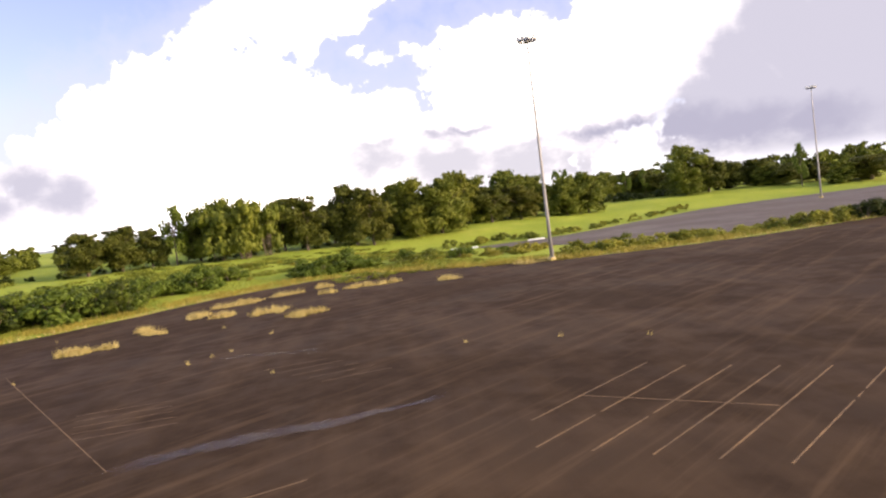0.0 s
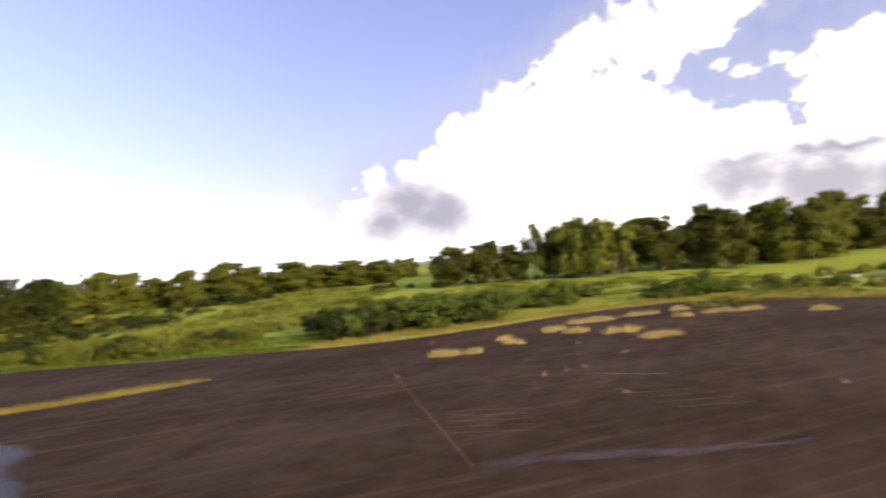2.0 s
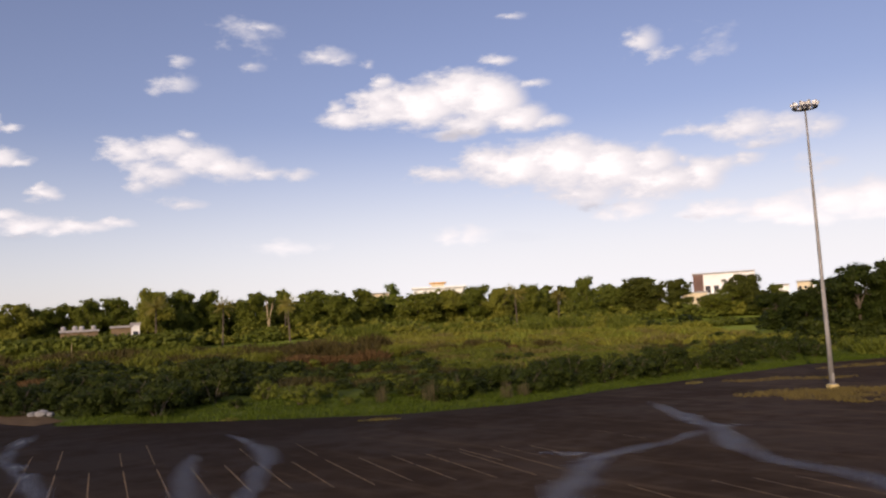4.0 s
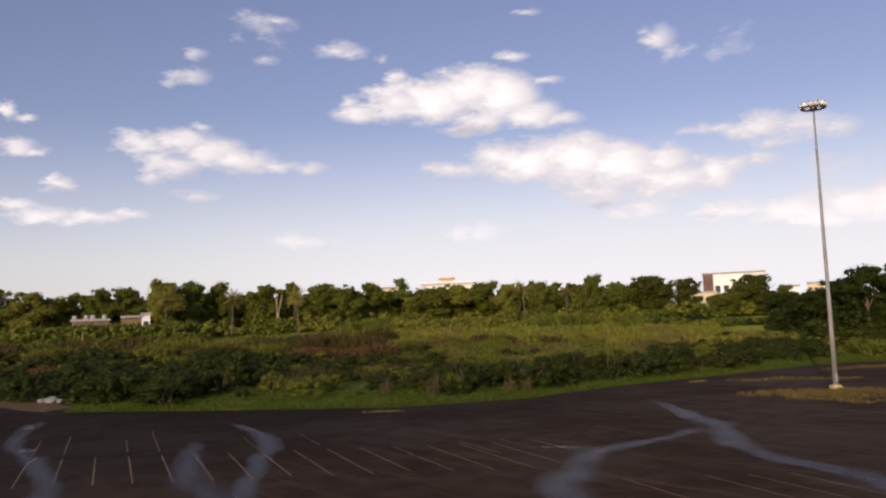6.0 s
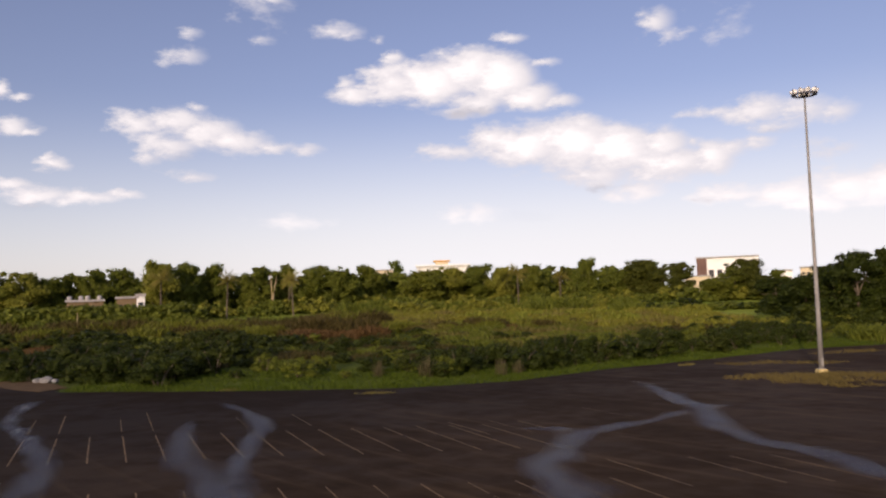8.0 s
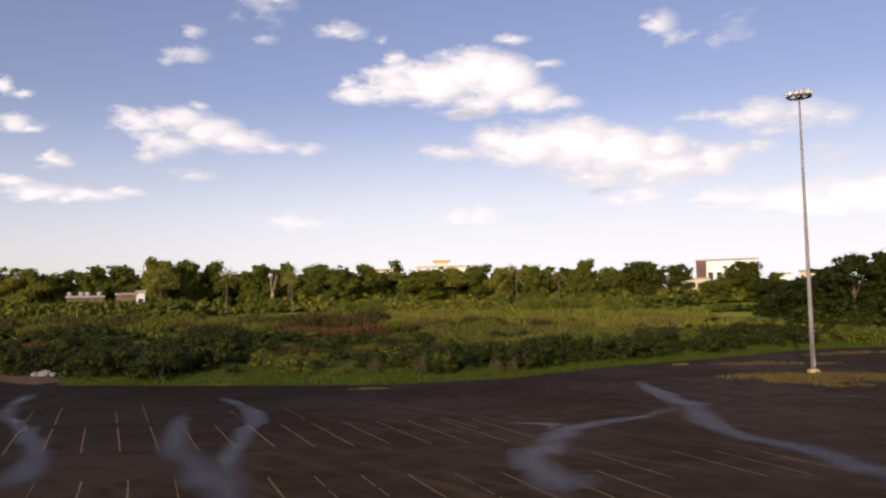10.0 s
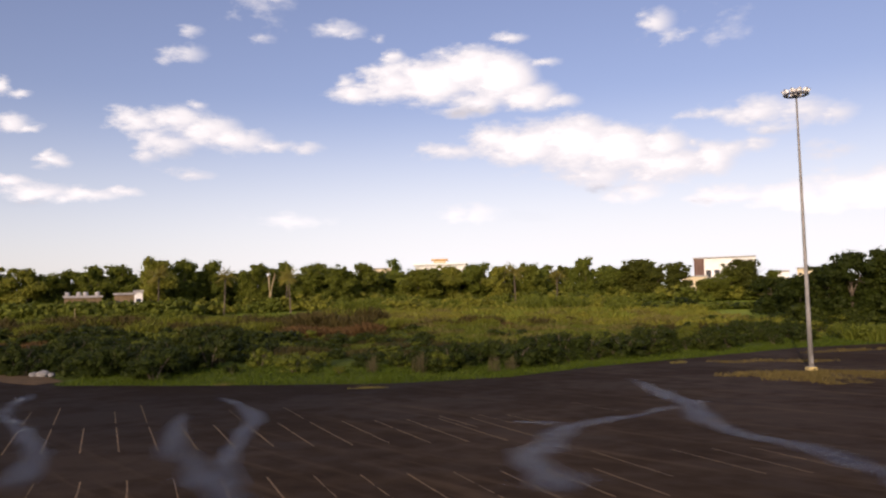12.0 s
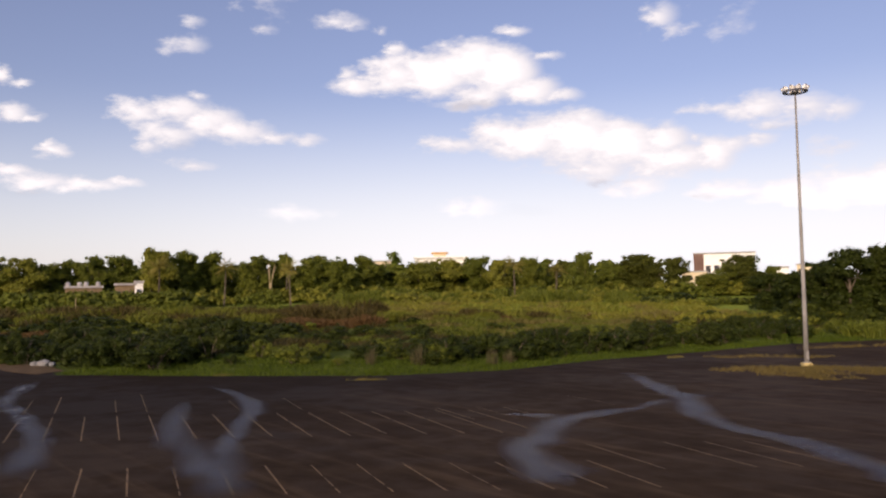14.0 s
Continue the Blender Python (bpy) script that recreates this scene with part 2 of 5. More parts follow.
    rich = vec(t, "MULTIPLY", deep, (1.72, 1.54, 1.80))
    dim = blend(t, ramp(t, az, 32.0, 66.0), (1, 1, 1), (0.76, 0.75, 0.90))
    clear = blend(t, band, vec(t, "MULTIPLY", rich, dim), (12.2, 13.1, 13.8))
    veil = ramp(t, deep_e, -2.6, 0.2, 0.0, 0.5)
    clear = blend(t, veil, clear, (3.6, 4.0, 5.2))
    mixed = blend(t, cover, clear, cloud)
    bg = t.nodes.new("ShaderNodeBackground")
    bg.inputs["Strength"].default_value = 0.12
    t.links.new(mixed, bg.inputs[0])
    out = t.nodes.new("ShaderNodeOutputWorld")
    t.links.new(bg.outputs[0], out.inputs[0])
    w.cycles.sampling_method, w.cycles.sample_map_resolution = "MANUAL", 512


build_world()
sun = new("sun", bpy.data.lights.new("sun", "SUN"))
sun.data.energy, sun.data.angle, sun.data.color = 5.0, radians(0.6), (1.0, 0.82, 0.58)
a, e = radians(SUN_AZ), radians(SUN_EL)
sun.matrix_world = look(Vector((math.sin(a) * math.cos(e), math.cos(a) * math.cos(e), math.sin(e))) * 100, (0, 0, 0))


# ---------------------------------------------------------------- materials
def material(name, rough=0.8, metal=0.0):
    m = bpy.data.materials.new(name)
    m.use_nodes = True
    t = m.node_tree
    p = t.nodes["Principled BSDF"]
    p.inputs["Roughness"].default_value = rough
    p.inputs["Metallic"].default_value = metal
    return m, t, p


def bump(t, p, height, strength, distance):
    b = t.nodes.new("ShaderNodeBump")
    b.inputs["Strength"].default_value, b.inputs["Distance"].default_value = strength, distance
    t.links.new(height, b.inputs["Height"])
    t.links.new(b.outputs[0], p.inputs["Normal"])


def place_coord(t):
    g = t.nodes.new("ShaderNodeNewGeometry")
    return g.outputs["Position"]


def foliage(name, dark, light, hue=0.0, see_through=0.25):
    m, t, p = material(name, 0.55)
    pos = place_coord(t)
    isle = t.nodes.new("ShaderNodeNewGeometry").outputs["Random Per Island"]
    each = t.nodes.new("ShaderNodeObjectInfo").outputs["Random"]
    tone = calc(t, "ADD", calc(t, "MULTIPLY", isle, 0.45), calc(t, "MULTIPLY", grain(t, pos, 0.35, 2).outputs["Fac"], 0.55))
    base = blend(t, tone, dark, light)
    warm = blend(t, calc(t, "MULTIPLY", ramp(t, each, 0.55, 1.0), 0.25), base, (light[0] * 1.25, light[1] * 1.02, light[2] * 0.8))
    t.links.new(warm, p.inputs["Base Color"])
    p.inputs["Specular IOR Level"].default_value = 0.12
    thin = t.nodes.new("ShaderNodeBsdfTranslucent")
    t.links.new(warm, thin.inputs[0])
    mix = t.nodes.new("ShaderNodeMixShader")
    mix.inputs[0].default_value = see_through
    t.links.new(p.outputs[0], mix.inputs[1])
    t.links.new(thin.outputs[0], mix.inputs[2])
    t.links.new(mix.outputs[0], t.nodes["Material Output"].inputs[0])
    return m


def two_tone(name, a, b, scale, rough=0.8, metal=0.0, fine=0.3, relief=0.0):
    m, t, p = material(name, rough, metal)
    pos = place_coord(t)
    f = calc(t, "ADD", calc(t, "MULTIPLY", grain(t, pos, scale, 3).outputs["Fac"], 1 - fine),
             calc(t, "MULTIPLY", grain(t, pos, scale * 17, 3).outputs["Fac"], fine))
    t.links.new(blend(t, ramp(t, f, 0.35, 0.65), a, b), p.inputs["Base Color"])
    p.inputs["Specular IOR Level"].default_value = 0.15 if rough > 0.8 else 0.5
    if relief:
        bump(t, p, f, 0.5, relief)
    return m


def asphalt(name, wet, grey=0.0):
    m, t, p = material(name, 0.75)
    pos = place_coord(t)
    broad = grain(t, pos, 0.05, 4, 0.55).outputs["Fac"]
    mid = grain(t, pos, 0.4, 5, 0.65).outputs["Fac"]
    fine = grain(t, pos, 9.0, 3, 0.7).outputs["Fac"]
    # tyre-worn streaks along the aisles, sand and dust washed into drifts
    streak = grain(t, pos, 0.22, 4, 0.6, (0.25, 1.6, 1)).outputs["Fac"]
    worn = grain(t, pos, 0.10, 5, 0.6).outputs["Fac"]
    turned = t.nodes.new("ShaderNodeMapping")
    turned.vector_type = "TEXTURE"
    turned.inputs["Rotation"].default_value = (0, 0, radians(-49))
    turned.inputs["Scale"].default_value = (24, 1.5, 1)
    t.links.new(pos, turned.inputs["Vector"])
    tracks = grain(t, turned.outputs[0], 1.0, 5, 0.65).outputs["Fac"]
    dust = ramp(t, calc(t, "ADD", calc(t, "MULTIPLY", broad, 0.6), calc(t, "MULTIPLY", streak, 0.5)), 0.46, 0.72)
    base = blend(t, ramp(t, mid, 0.3, 0.7), (0.0262, 0.0160, 0.0094), (0.0392, 0.0246, 0.0148))
    base = blend(t, calc(t, "MULTIPLY", dust, 0.4), base, (0.086, 0.055, 0.031))
    base = blend(t, calc(t, "MULTIPLY", ramp(t, fine, 0.55, 0.75), 0.3), base, (0.064, 0.048, 0.034))
    base = blend(t, calc(t, "MULTIPLY", ramp(t, worn, 0.52, 0.70), 0.35), base, (0.016, 0.0115, 0.0080))
    base = blend(t, calc(t, "MULTIPLY", ramp(t, tracks, 0.48, 0.74), 0.7), base, (0.092, 0.059, 0.034))
    # dimmer light over the north-western bays, painted into the asphalt along a wandering edge
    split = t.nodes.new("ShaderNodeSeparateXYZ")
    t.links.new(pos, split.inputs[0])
    dim_edge = calc(t, "MULTIPLY_ADD", calc(t, "SUBTRACT", broad, 0.5), 40.0, calc(t, "MULTIPLY_ADD", split.outputs[1], -0.8, split.outputs[0]))
    base = blend(t, ramp(t, dim_edge, -32.0, -92.0, 0.0, 0.85), base, (0.0150, 0.0090, 0.0054))
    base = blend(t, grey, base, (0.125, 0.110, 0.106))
    t.links.new(base, p.inputs["Base Color"])
    damp = ramp(t, calc(t, "ADD", broad, calc(t, "MULTIPLY", mid, 0.35)), 0.55, 0.80)
    t.links.new(calc(t, "SUBTRACT", 0.86, calc(t, "MULTIPLY", damp, wet)), p.inputs["Roughness"])
    p.inputs["Specular IOR Level"].default_value = 0.04
    bump(t, p, fine, 0.35, 0.01)
    return m


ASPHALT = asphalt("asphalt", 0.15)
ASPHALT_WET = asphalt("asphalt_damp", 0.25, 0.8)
LEAF_DARK = foliage("leaf_dark", (0.018, 0.028, 0.005), (0.108, 0.118, 0.018), see_through=0.18)
# deep green leaf, taken darker still so that its colour holds the shade
LEAF_DEEP_SHADE = foliage("leaf_deep_shade", (0.010, 0.018, 0.003), (0.044, 0.060, 0.008), see_through=0.15)
LEAF_MID = foliage("leaf_mid", (0.044, 0.066, 0.009), (0.170, 0.190, 0.028))
LEAF_LIGHT = foliage("leaf_light", (0.090, 0.108, 0.014), (0.270, 0.265, 0.042))
LEAF_GREY = foliage("leaf_grey_green", (0.036, 0.066, 0.009), (0.118, 0.160, 0.022))
LEAF_REED = foliage("reed_brown", (0.036, 0.033, 0.011), (0.084, 0.070, 0.024))
LEAF_RUST = foliage("rusty_dry_leaf", (0.085, 0.050, 0.020), (0.170, 0.100, 0.042))
GRASS_DRY = foliage("dry_grass", (0.28, 0.225, 0.075), (0.50, 0.42, 0.18), see_through=0.15)
GRASS_OLIVE = foliage("olive_grass", (0.070, 0.058, 0.020), (0.150, 0.122, 0.044), see_through=0.12)
GRASS_YELLOW = foliage("yellow_green_grass", (0.15, 0.135, 0.025), (0.30, 0.26, 0.055), see_through=0.15)
LEAF_YELLOW = foliage("yellow_frond", (0.15, 0.14, 0.030), (0.30, 0.26, 0.065))
LEAF_STRAW = foliage("straw_grass", (0.100, 0.088, 0.026), (0.210, 0.180, 0.058))
STALK = foliage("pale_stalk", (0.060, 0.052, 0.026), (0.14, 0.12, 0.060))
# darker copy of the green grass, with shade mixed into the colour
GRASS_SHADED = foliage("shaded_green_grass", (0.034, 0.060, 0.006), (0.090, 0.126, 0.012))
GRASS_GREEN = foliage("green_grass", (0.090, 0.122, 0.016), (0.240, 0.262, 0.042))
BARK = two_tone("bark", (0.07, 0.055, 0.042), (0.16, 0.13, 0.10), 1.2, 0.9, relief=0.03)
BARK_PALE = two_tone("pale_bark", (0.36, 0.28, 0.16), (0.50, 0.41, 0.26), 1.0, 0.85, relief=0.02)
STEEL = two_tone("galvanised_steel", (0.22, 0.215, 0.215), (0.29, 0.28, 0.275), 0.4, 0.6, 0.1, fine=0.12)
LAMP_WHITE = two_tone("white_enamel", (0.74, 0.74, 0.73), (0.84, 0.83, 0.81), 2.0, 0.35)
LAMP_BODY = two_tone("dark_enamel", (0.07, 0.075, 0.10), (0.11, 0.115, 0.15), 2.0, 0.5)
FOOTING = two_tone("faded_yellow_paint", (0.42, 0.33, 0.14), (0.58, 0.47, 0.22), 1.5, 0.85)
PAINT_LINE = two_tone("worn_yellow_paint", (0.046, 0.030, 0.014), (0.25, 0.142, 0.052), 0.9, 0.8, fine=0.6)
PAINT_WHITE = two_tone("white_wall", (0.78, 0.79, 0.80), (0.86, 0.87, 0.88), 0.15, 0.8)
CREAM = two_tone("cream_wall", (0.62, 0.52, 0.36), (0.74, 0.65, 0.48), 0.15, 0.8)
TAN_WALL = two_tone("tan_wall", (0.16, 0.115, 0.07), (0.24, 0.175, 0.11), 0.3, 0.85)
BRICK_WALL = two_tone("brown_wall", (0.13, 0.08, 0.07), (0.19, 0.12, 0.10), 0.2, 0.85)
ROOF_GREY = two_tone("grey_roof", (0.28, 0.27, 0.28), (0.40, 0.39, 0.40), 0.2, 0.7)
ROOF_ORANGE = two_tone("orange_roof", (0.55, 0.30, 0.08), (0.68, 0.42, 0.13), 0.2, 0.7)
WINDOW_DARK, _t, _p = material("window_glass", 0.08)
_p.inputs["Base Color"].default_value = (0.03, 0.035, 0.045, 1)
STONE = two_tone("pale_rubble", (0.15, 0.15, 0.155), (0.26, 0.26, 0.27), 1.5, 0.9, relief=0.03)
DIRT = two_tone("bare_dirt", (0.075, 0.046, 0.022), (0.125, 0.080, 0.040), 0.5, 0.95, relief=0.02)


# distance haze is put into the ridge's pale blue-green colour
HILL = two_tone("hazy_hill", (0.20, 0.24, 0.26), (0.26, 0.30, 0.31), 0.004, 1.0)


def meadow():
    m, t, p = material("meadow", 0.9)
    pos = place_coord(t)
    broad = grain(t, pos, 0.018, 4, 0.6).outputs["Fac"]
    mid = grain(t, pos, 0.12, 5, 0.7).outputs["Fac"]
    fine = grain(t, pos, 1.6, 4, 0.7).outputs["Fac"]
    base = blend(t, ramp(t, broad, 0.35, 0.65), (0.165, 0.225, 0.026), (0.260, 0.310, 0.042))
    base = blend(t, calc(t, "MULTIPLY", ramp(t, mid, 0.50, 0.72), 0.7), base, (0.300, 0.310, 0.060))
    base = blend(t, calc(t, "MULTIPLY", ramp(t, fine, 0.35, 0.70), 0.40), base, (0.090, 0.135, 0.018))
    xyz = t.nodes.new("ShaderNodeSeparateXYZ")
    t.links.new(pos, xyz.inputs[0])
    # shade on the northern field is coloured in, fading out towards the trees
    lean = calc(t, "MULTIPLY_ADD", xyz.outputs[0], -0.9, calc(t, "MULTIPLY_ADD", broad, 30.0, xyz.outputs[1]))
    dim_field = calc(t, "MULTIPLY", ramp(t, lean, 35.0, 90.0), ramp(t, xyz.outputs[1], 190.0, 225.0, 1.0, 0.0))
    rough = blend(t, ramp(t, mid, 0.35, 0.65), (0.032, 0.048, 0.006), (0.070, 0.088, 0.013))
    base = blend(t, calc(t, "MULTIPLY", dim_field, 0.9), base, rough)
    t.links.new(base, p.inputs["Base Color"])
    bump(t, p, calc(t, "ADD", mid, calc(t, "MULTIPLY", fine, 0.4)), 0.9, 0.6)
    p.inputs["Specular IOR Level"].default_value = 0.1
    return m


def water_film():
    """Rain water that lies on the asphalt, thin and broken towards its rim."""
    m, t, p = material("shallow_water", 0.16)
    pos = place_coord(t)
    rim = t.nodes.new("ShaderNodeAttribute")
    rim.attribute_name = "rim"
    mid = grain(t, pos, 0.42, 5, 0.58, (1.0, 0.42, 1)).outputs["Fac"]
    wisp = grain(t, pos, 1.6, 4, 0.6, (1.2, 0.3, 1)).outputs["Fac"]
    rough_rim = calc(t, "MULTIPLY_ADD", calc(t, "SUBTRACT", wisp, 0.5), 0.3, rim.outputs["Fac"])
    broken = calc(t, "MULTIPLY_ADD", calc(t, "SUBTRACT", mid, 0.5), 1.1, rough_rim)
    core = ramp(t, broken, 0.55, 1.35, 0.0, 0.40)
    halo = ramp(t, broken, 0.05, 0.95, 0.0, 0.25)
    film = calc(t, "MULTIPLY", calc(t, "ADD", core, halo), ramp(t, rim.outputs["Fac"], 0.0, 0.45))
    p.inputs["Base Color"].default_value = (0.062, 0.054, 0.068, 1)
    p.inputs["Roughness"].default_value = 0.36
    p.inputs["IOR"].default_value = 1.33
    clear = t.nodes.new("ShaderNodeBsdfTransparent")
    mix = t.nodes.new("ShaderNodeMixShader")
    t.links.new(film, mix.inputs[0])
    t.links.new(clear.outputs[0], mix.inputs[1])
    t.links.new(p.outputs[0], mix.inputs[2])
    t.links.new(mix.outputs[0], t.nodes["Material Output"].inputs[0])
    bump(t, p, grain(t, pos, 6.0, 3).outputs["Fac"], 0.08, 0.01)
    return m


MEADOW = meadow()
WATER = water_film()


# ---------------------------------------------------------------- mesh helpers
def mesh_of(name, verts, faces, mats, index=None, smooth=False):
    me = bpy.data.meshes.new(name)
    if isinstance(faces, np.ndarray):          # triangles only
        me.vertices.add(len(verts))
        me.vertices.foreach_set("co", np.asarray(verts, dtype=np.float32).ravel())
        me.loops.add(faces.size)
        me.loops.foreach_set("vertex_index", np.ascontiguousarray(faces, dtype=np.int32).ravel())
        me.polygons.add(len(faces))
        me.polygons.foreach_set("loop_start", np.arange(0, faces.size, 3, dtype=np.int32))
    else:
        me.from_pydata([tuple(map(float, v)) for v in verts], [], [tuple(map(int, f)) for f in faces])
    for m in mats:
        me.materials.append(m)
    if index is not None:
        me.polygons.foreach_set("material_index", np.asarray(index, dtype=np.int32))
    if smooth:
        me.polygons.foreach_set("use_smooth", [True] * len(me.polygons))
    me.update()
    return me


def part(name, bm, mat, parent, label="", smooth=False):
    me = bpy.data.meshes.new(name)
    bm.to_mesh(me)
    bm.free()
    me.materials.append(mat)
    if smooth:
        me.polygons.foreach_set("use_smooth", [True] * len(me.polygons))
    ob = new(name, me)
    ob.parent = parent
    if label:
        tagged(ob, label)
    return ob


def box(bm, x0, x1, y0, y1, z0, z1, bevel=0.0):
    r = bmesh.ops.create_cube(bm, size=1)
    bmesh.ops.scale(bm, vec=(x1 - x0, y1 - y0, z1 - z0), verts=r["verts"])
    bmesh.ops.translate(bm, vec=((x0 + x1) / 2, (y0 + y1) / 2, (z0 + z1) / 2), verts=r["verts"])
    if bevel:
        edges = list({e for v in r["verts"] for e in v.link_edges})
        bmesh.ops.bevel(bm, geom=edges, offset=bevel, segments=2, affect="EDGES")


def tube(bm, rings, sides=10, caps=True):
    """A tube through rings of (centre, radius)."""
    loops = []
    for i, (c, r) in enumerate(rings):
        c = Vector(c)
        nxt = Vector(rings[min(i + 1, len(rings) - 1)][0]) - Vector(rings[max(i - 1, 0)][0])
        q = nxt.to_track_quat("Z", "Y")
        loops.append([bm.verts.new(c + q @ Vector((math.cos(k * math.tau / sides) * r, math.sin(k * math.tau / sides) * r, 0)))
                      for k in range(sides)])
    for lo, hi in zip(loops, loops[1:]):
        for k in range(sides):
            bm.faces.new((lo[k], lo[(k + 1) % sides], hi[(k + 1) % sides], hi[k]))
    if caps:
        bm.faces.new(loops[0][::-1])
        bm.faces.new(loops[-1])


# ---------------------------------------------------------------- lie of the land
LOT = np.array([(-52, 102), (-27, 96.5), (-6, 94), (8, 98), (20, 108), (40, 120), (60, 133), (78, 138), (88, 128), (92, 102),
                (96, 75), (100, 54), (106, 45), (117, 35), (130, 26), (140, 11), (141, 0), (128, -14), (117, -28), (113, -43),
                (112, -60), (115, -78), (120, -130), (60, -170), (-80, -160), (-125, 0), (-112, 90), (-70, 119), (-58, 114)], float)
FAR_LOT = np.array([(205, -29), (206, -56), (232, -92), (254, -121), (258, -142), (255, -180), (262, -260), (160, -260),
                    (150, -150), (152, -88), (143, -67), (170, -46)], float)
FAR_LOT_Z = -1.6


def signed(poly, x, y):
    """Distance to a polygon's rim, negative inside; x and y are arrays."""
    x, y = np.asarray(x, float), np.asarray(y, float)
    best = np.full(x.shape, 1e9)
    inside = np.zeros(x.shape, bool)
    for (ax, ay), (bx, by) in zip(poly, np.roll(poly, -1, 0)):
        dx, dy = bx - ax, by - ay
        k = np.clip(((x - ax) * dx + (y - ay) * dy) / (dx * dx + dy * dy), 0, 1)
        best = np.minimum(best, np.hypot(x - ax - k * dx, y - ay - k * dy))
        cross = ((ay > y) != (by > y)) & (x < (bx - ax) * (y - ay) / (by - ay + 1e-12) + ax)
        inside ^= cross
    return np.where(inside, -best, best)


def ease(v):
    v = np.clip(v, 0, 1)
    return v * v * (3 - 2 * v)


def land(x, y):
    """Height of the ground."""
    x, y = np.asarray(x, float), np.asarray(y, float)
    d = np.maximum(signed(LOT, x, y), 0)
    az = np.degrees(np.arctan2(x, y))
    slope = np.interp(az, [-180, -90, -45, 0, 40, 55, 75, 90, 100, 108, 130, 180], [0, 0.02, 0.036, 0.042, 0.044, 0.042, 0.040, 0.030, 0.024, 0.015, 0.010, 0])
    run = np.clip(d - 6, 0, None)
    rise = slope * 230 * (1 - np.exp(-run / 230.0) * (1 + 0 * run)) * 1.35
    swell = 0.5 * np.sin(x * 0.043 + 1.3) * np.sin(y * 0.037 + 0.4) * ease((d - 10) / 60)
    z = rise + swell
    dc = signed(FAR_LOT, x, y)
    near = 1 - ease((dc - 3) / 60.0)
    z = z * (1 - near) + FAR_LOT_Z * near * ease(d / 18.0)
    z = np.where(dc < 1.0, FAR_LOT_Z - 0.12, z)
    return np.where(signed(LOT, x, y) < 0.8, -0.12, z)


def land_at(x, y):
    return float(land(np.array([x]), np.array([y]))[0])


def build_ground():
    rings = [2.0]
    while rings[-1] < 4600:
        rings.append(rings[-1] + max(2.2, rings[-1] * 0.022))
    n = 300
    r = np.array(rings)[:, None]
    a = np.linspace(0, math.tau, n, endpoint=False)[None, :]
    x, y = (20 + r * np.sin(a)).ravel(), (30 + r * np.cos(a)).ravel()
    z = land(x, y)
    verts = list(zip(x, y, z)) + [(20, 30, -0.12)]
    faces = []
    m = len(rings)
    for i in range(m - 1):
        for k in range(n):
            k2 = (k + 1) % n
            faces.append((i * n + k, i * n + k2, (i + 1) * n + k2, (i + 1) * n + k))
    faces += [(len(verts) - 1, (k + 1) % n, k) for k in range(n)]
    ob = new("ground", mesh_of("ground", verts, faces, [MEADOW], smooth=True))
    tagged(ob, "gently rising green meadow round the car park", "ground", kind="structure")


def sheet(name, poly, z, mat, label, wobble=0.8, thick=0.14):
    """A flat slab with a ragged rim."""
    rim = []
    for (ax, ay), (bx, by) in zip(poly, np.roll(poly, -1, 0)):
        steps = max(1, int(math.hypot(bx - ax, by - ay) / 2.0))
        for i in range(steps):
            k = i / steps
            px, py = ax + (bx - ax) * k, ay + (by - ay) * k
            j = noise.noise_vector((px * 0.21, py * 0.21, 3.1)) * wobble
            rim.append((px + j.x, py + j.y))
    n = len(rim)
    verts = [(px, py, z) for px, py in rim] + [(px, py, z - thick) for px, py in rim]
    faces = [tuple(range(n))]
    faces += [(i, i + n, (i + 1) % n + n, (i + 1) % n) for i in range(n)]
    bm = bmesh.new()
    vs = [bm.verts.new(v) for v in verts]
    for f in faces:
        bm.faces.new([vs[i] for i in f])
    bmesh.ops.recalc_face_normals(bm, faces=bm.faces)
    me = bpy.data.meshes.new(name)
    bm.to_mesh(me)
    bm.free()
    me.materials.append(mat)
    return tagged(new(name, me), label, "car park", kind="structure")


build_ground()
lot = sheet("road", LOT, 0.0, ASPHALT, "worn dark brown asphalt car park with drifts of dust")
DIRT_PATCH = np.array([(-80, 123), (-62, 118), (-53, 107), (-55, 103), (-64, 110), (-80, 117)], float)
sheet("dirt_patch", DIRT_PATCH, 0.03, DIRT, "bare brown dirt at the corner of the car park", 1.0, 0.06)["category"] = "ground"


def far_hill():
    """A low blue-green ridge on the horizon."""
    verts, faces = [], []
    n = 60
    for i in range(n):
        a = radians(60 + 26 * i / (n - 1))
        h = (14 + 9 * noise.noise((i * 0.11, 0, 0)) + 6 * noise.noise((i * 0.5, 3, 0))) * math.sin(math.pi * i / (n - 1)) ** 0.6
        for d, z in ((2300, 0), (2500, 10 + h), (2900, 0)):
            verts.append((d * math.sin(a), d * math.cos(a), z))
    for i in range(n - 1):
        for k in range(2):
            q = i * 3 + k
            faces.append((q, q + 3, q + 4, q + 1))
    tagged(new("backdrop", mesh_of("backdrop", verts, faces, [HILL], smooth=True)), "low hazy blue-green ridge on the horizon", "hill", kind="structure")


far_hill()
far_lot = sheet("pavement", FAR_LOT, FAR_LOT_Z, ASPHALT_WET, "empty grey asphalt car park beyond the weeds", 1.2)

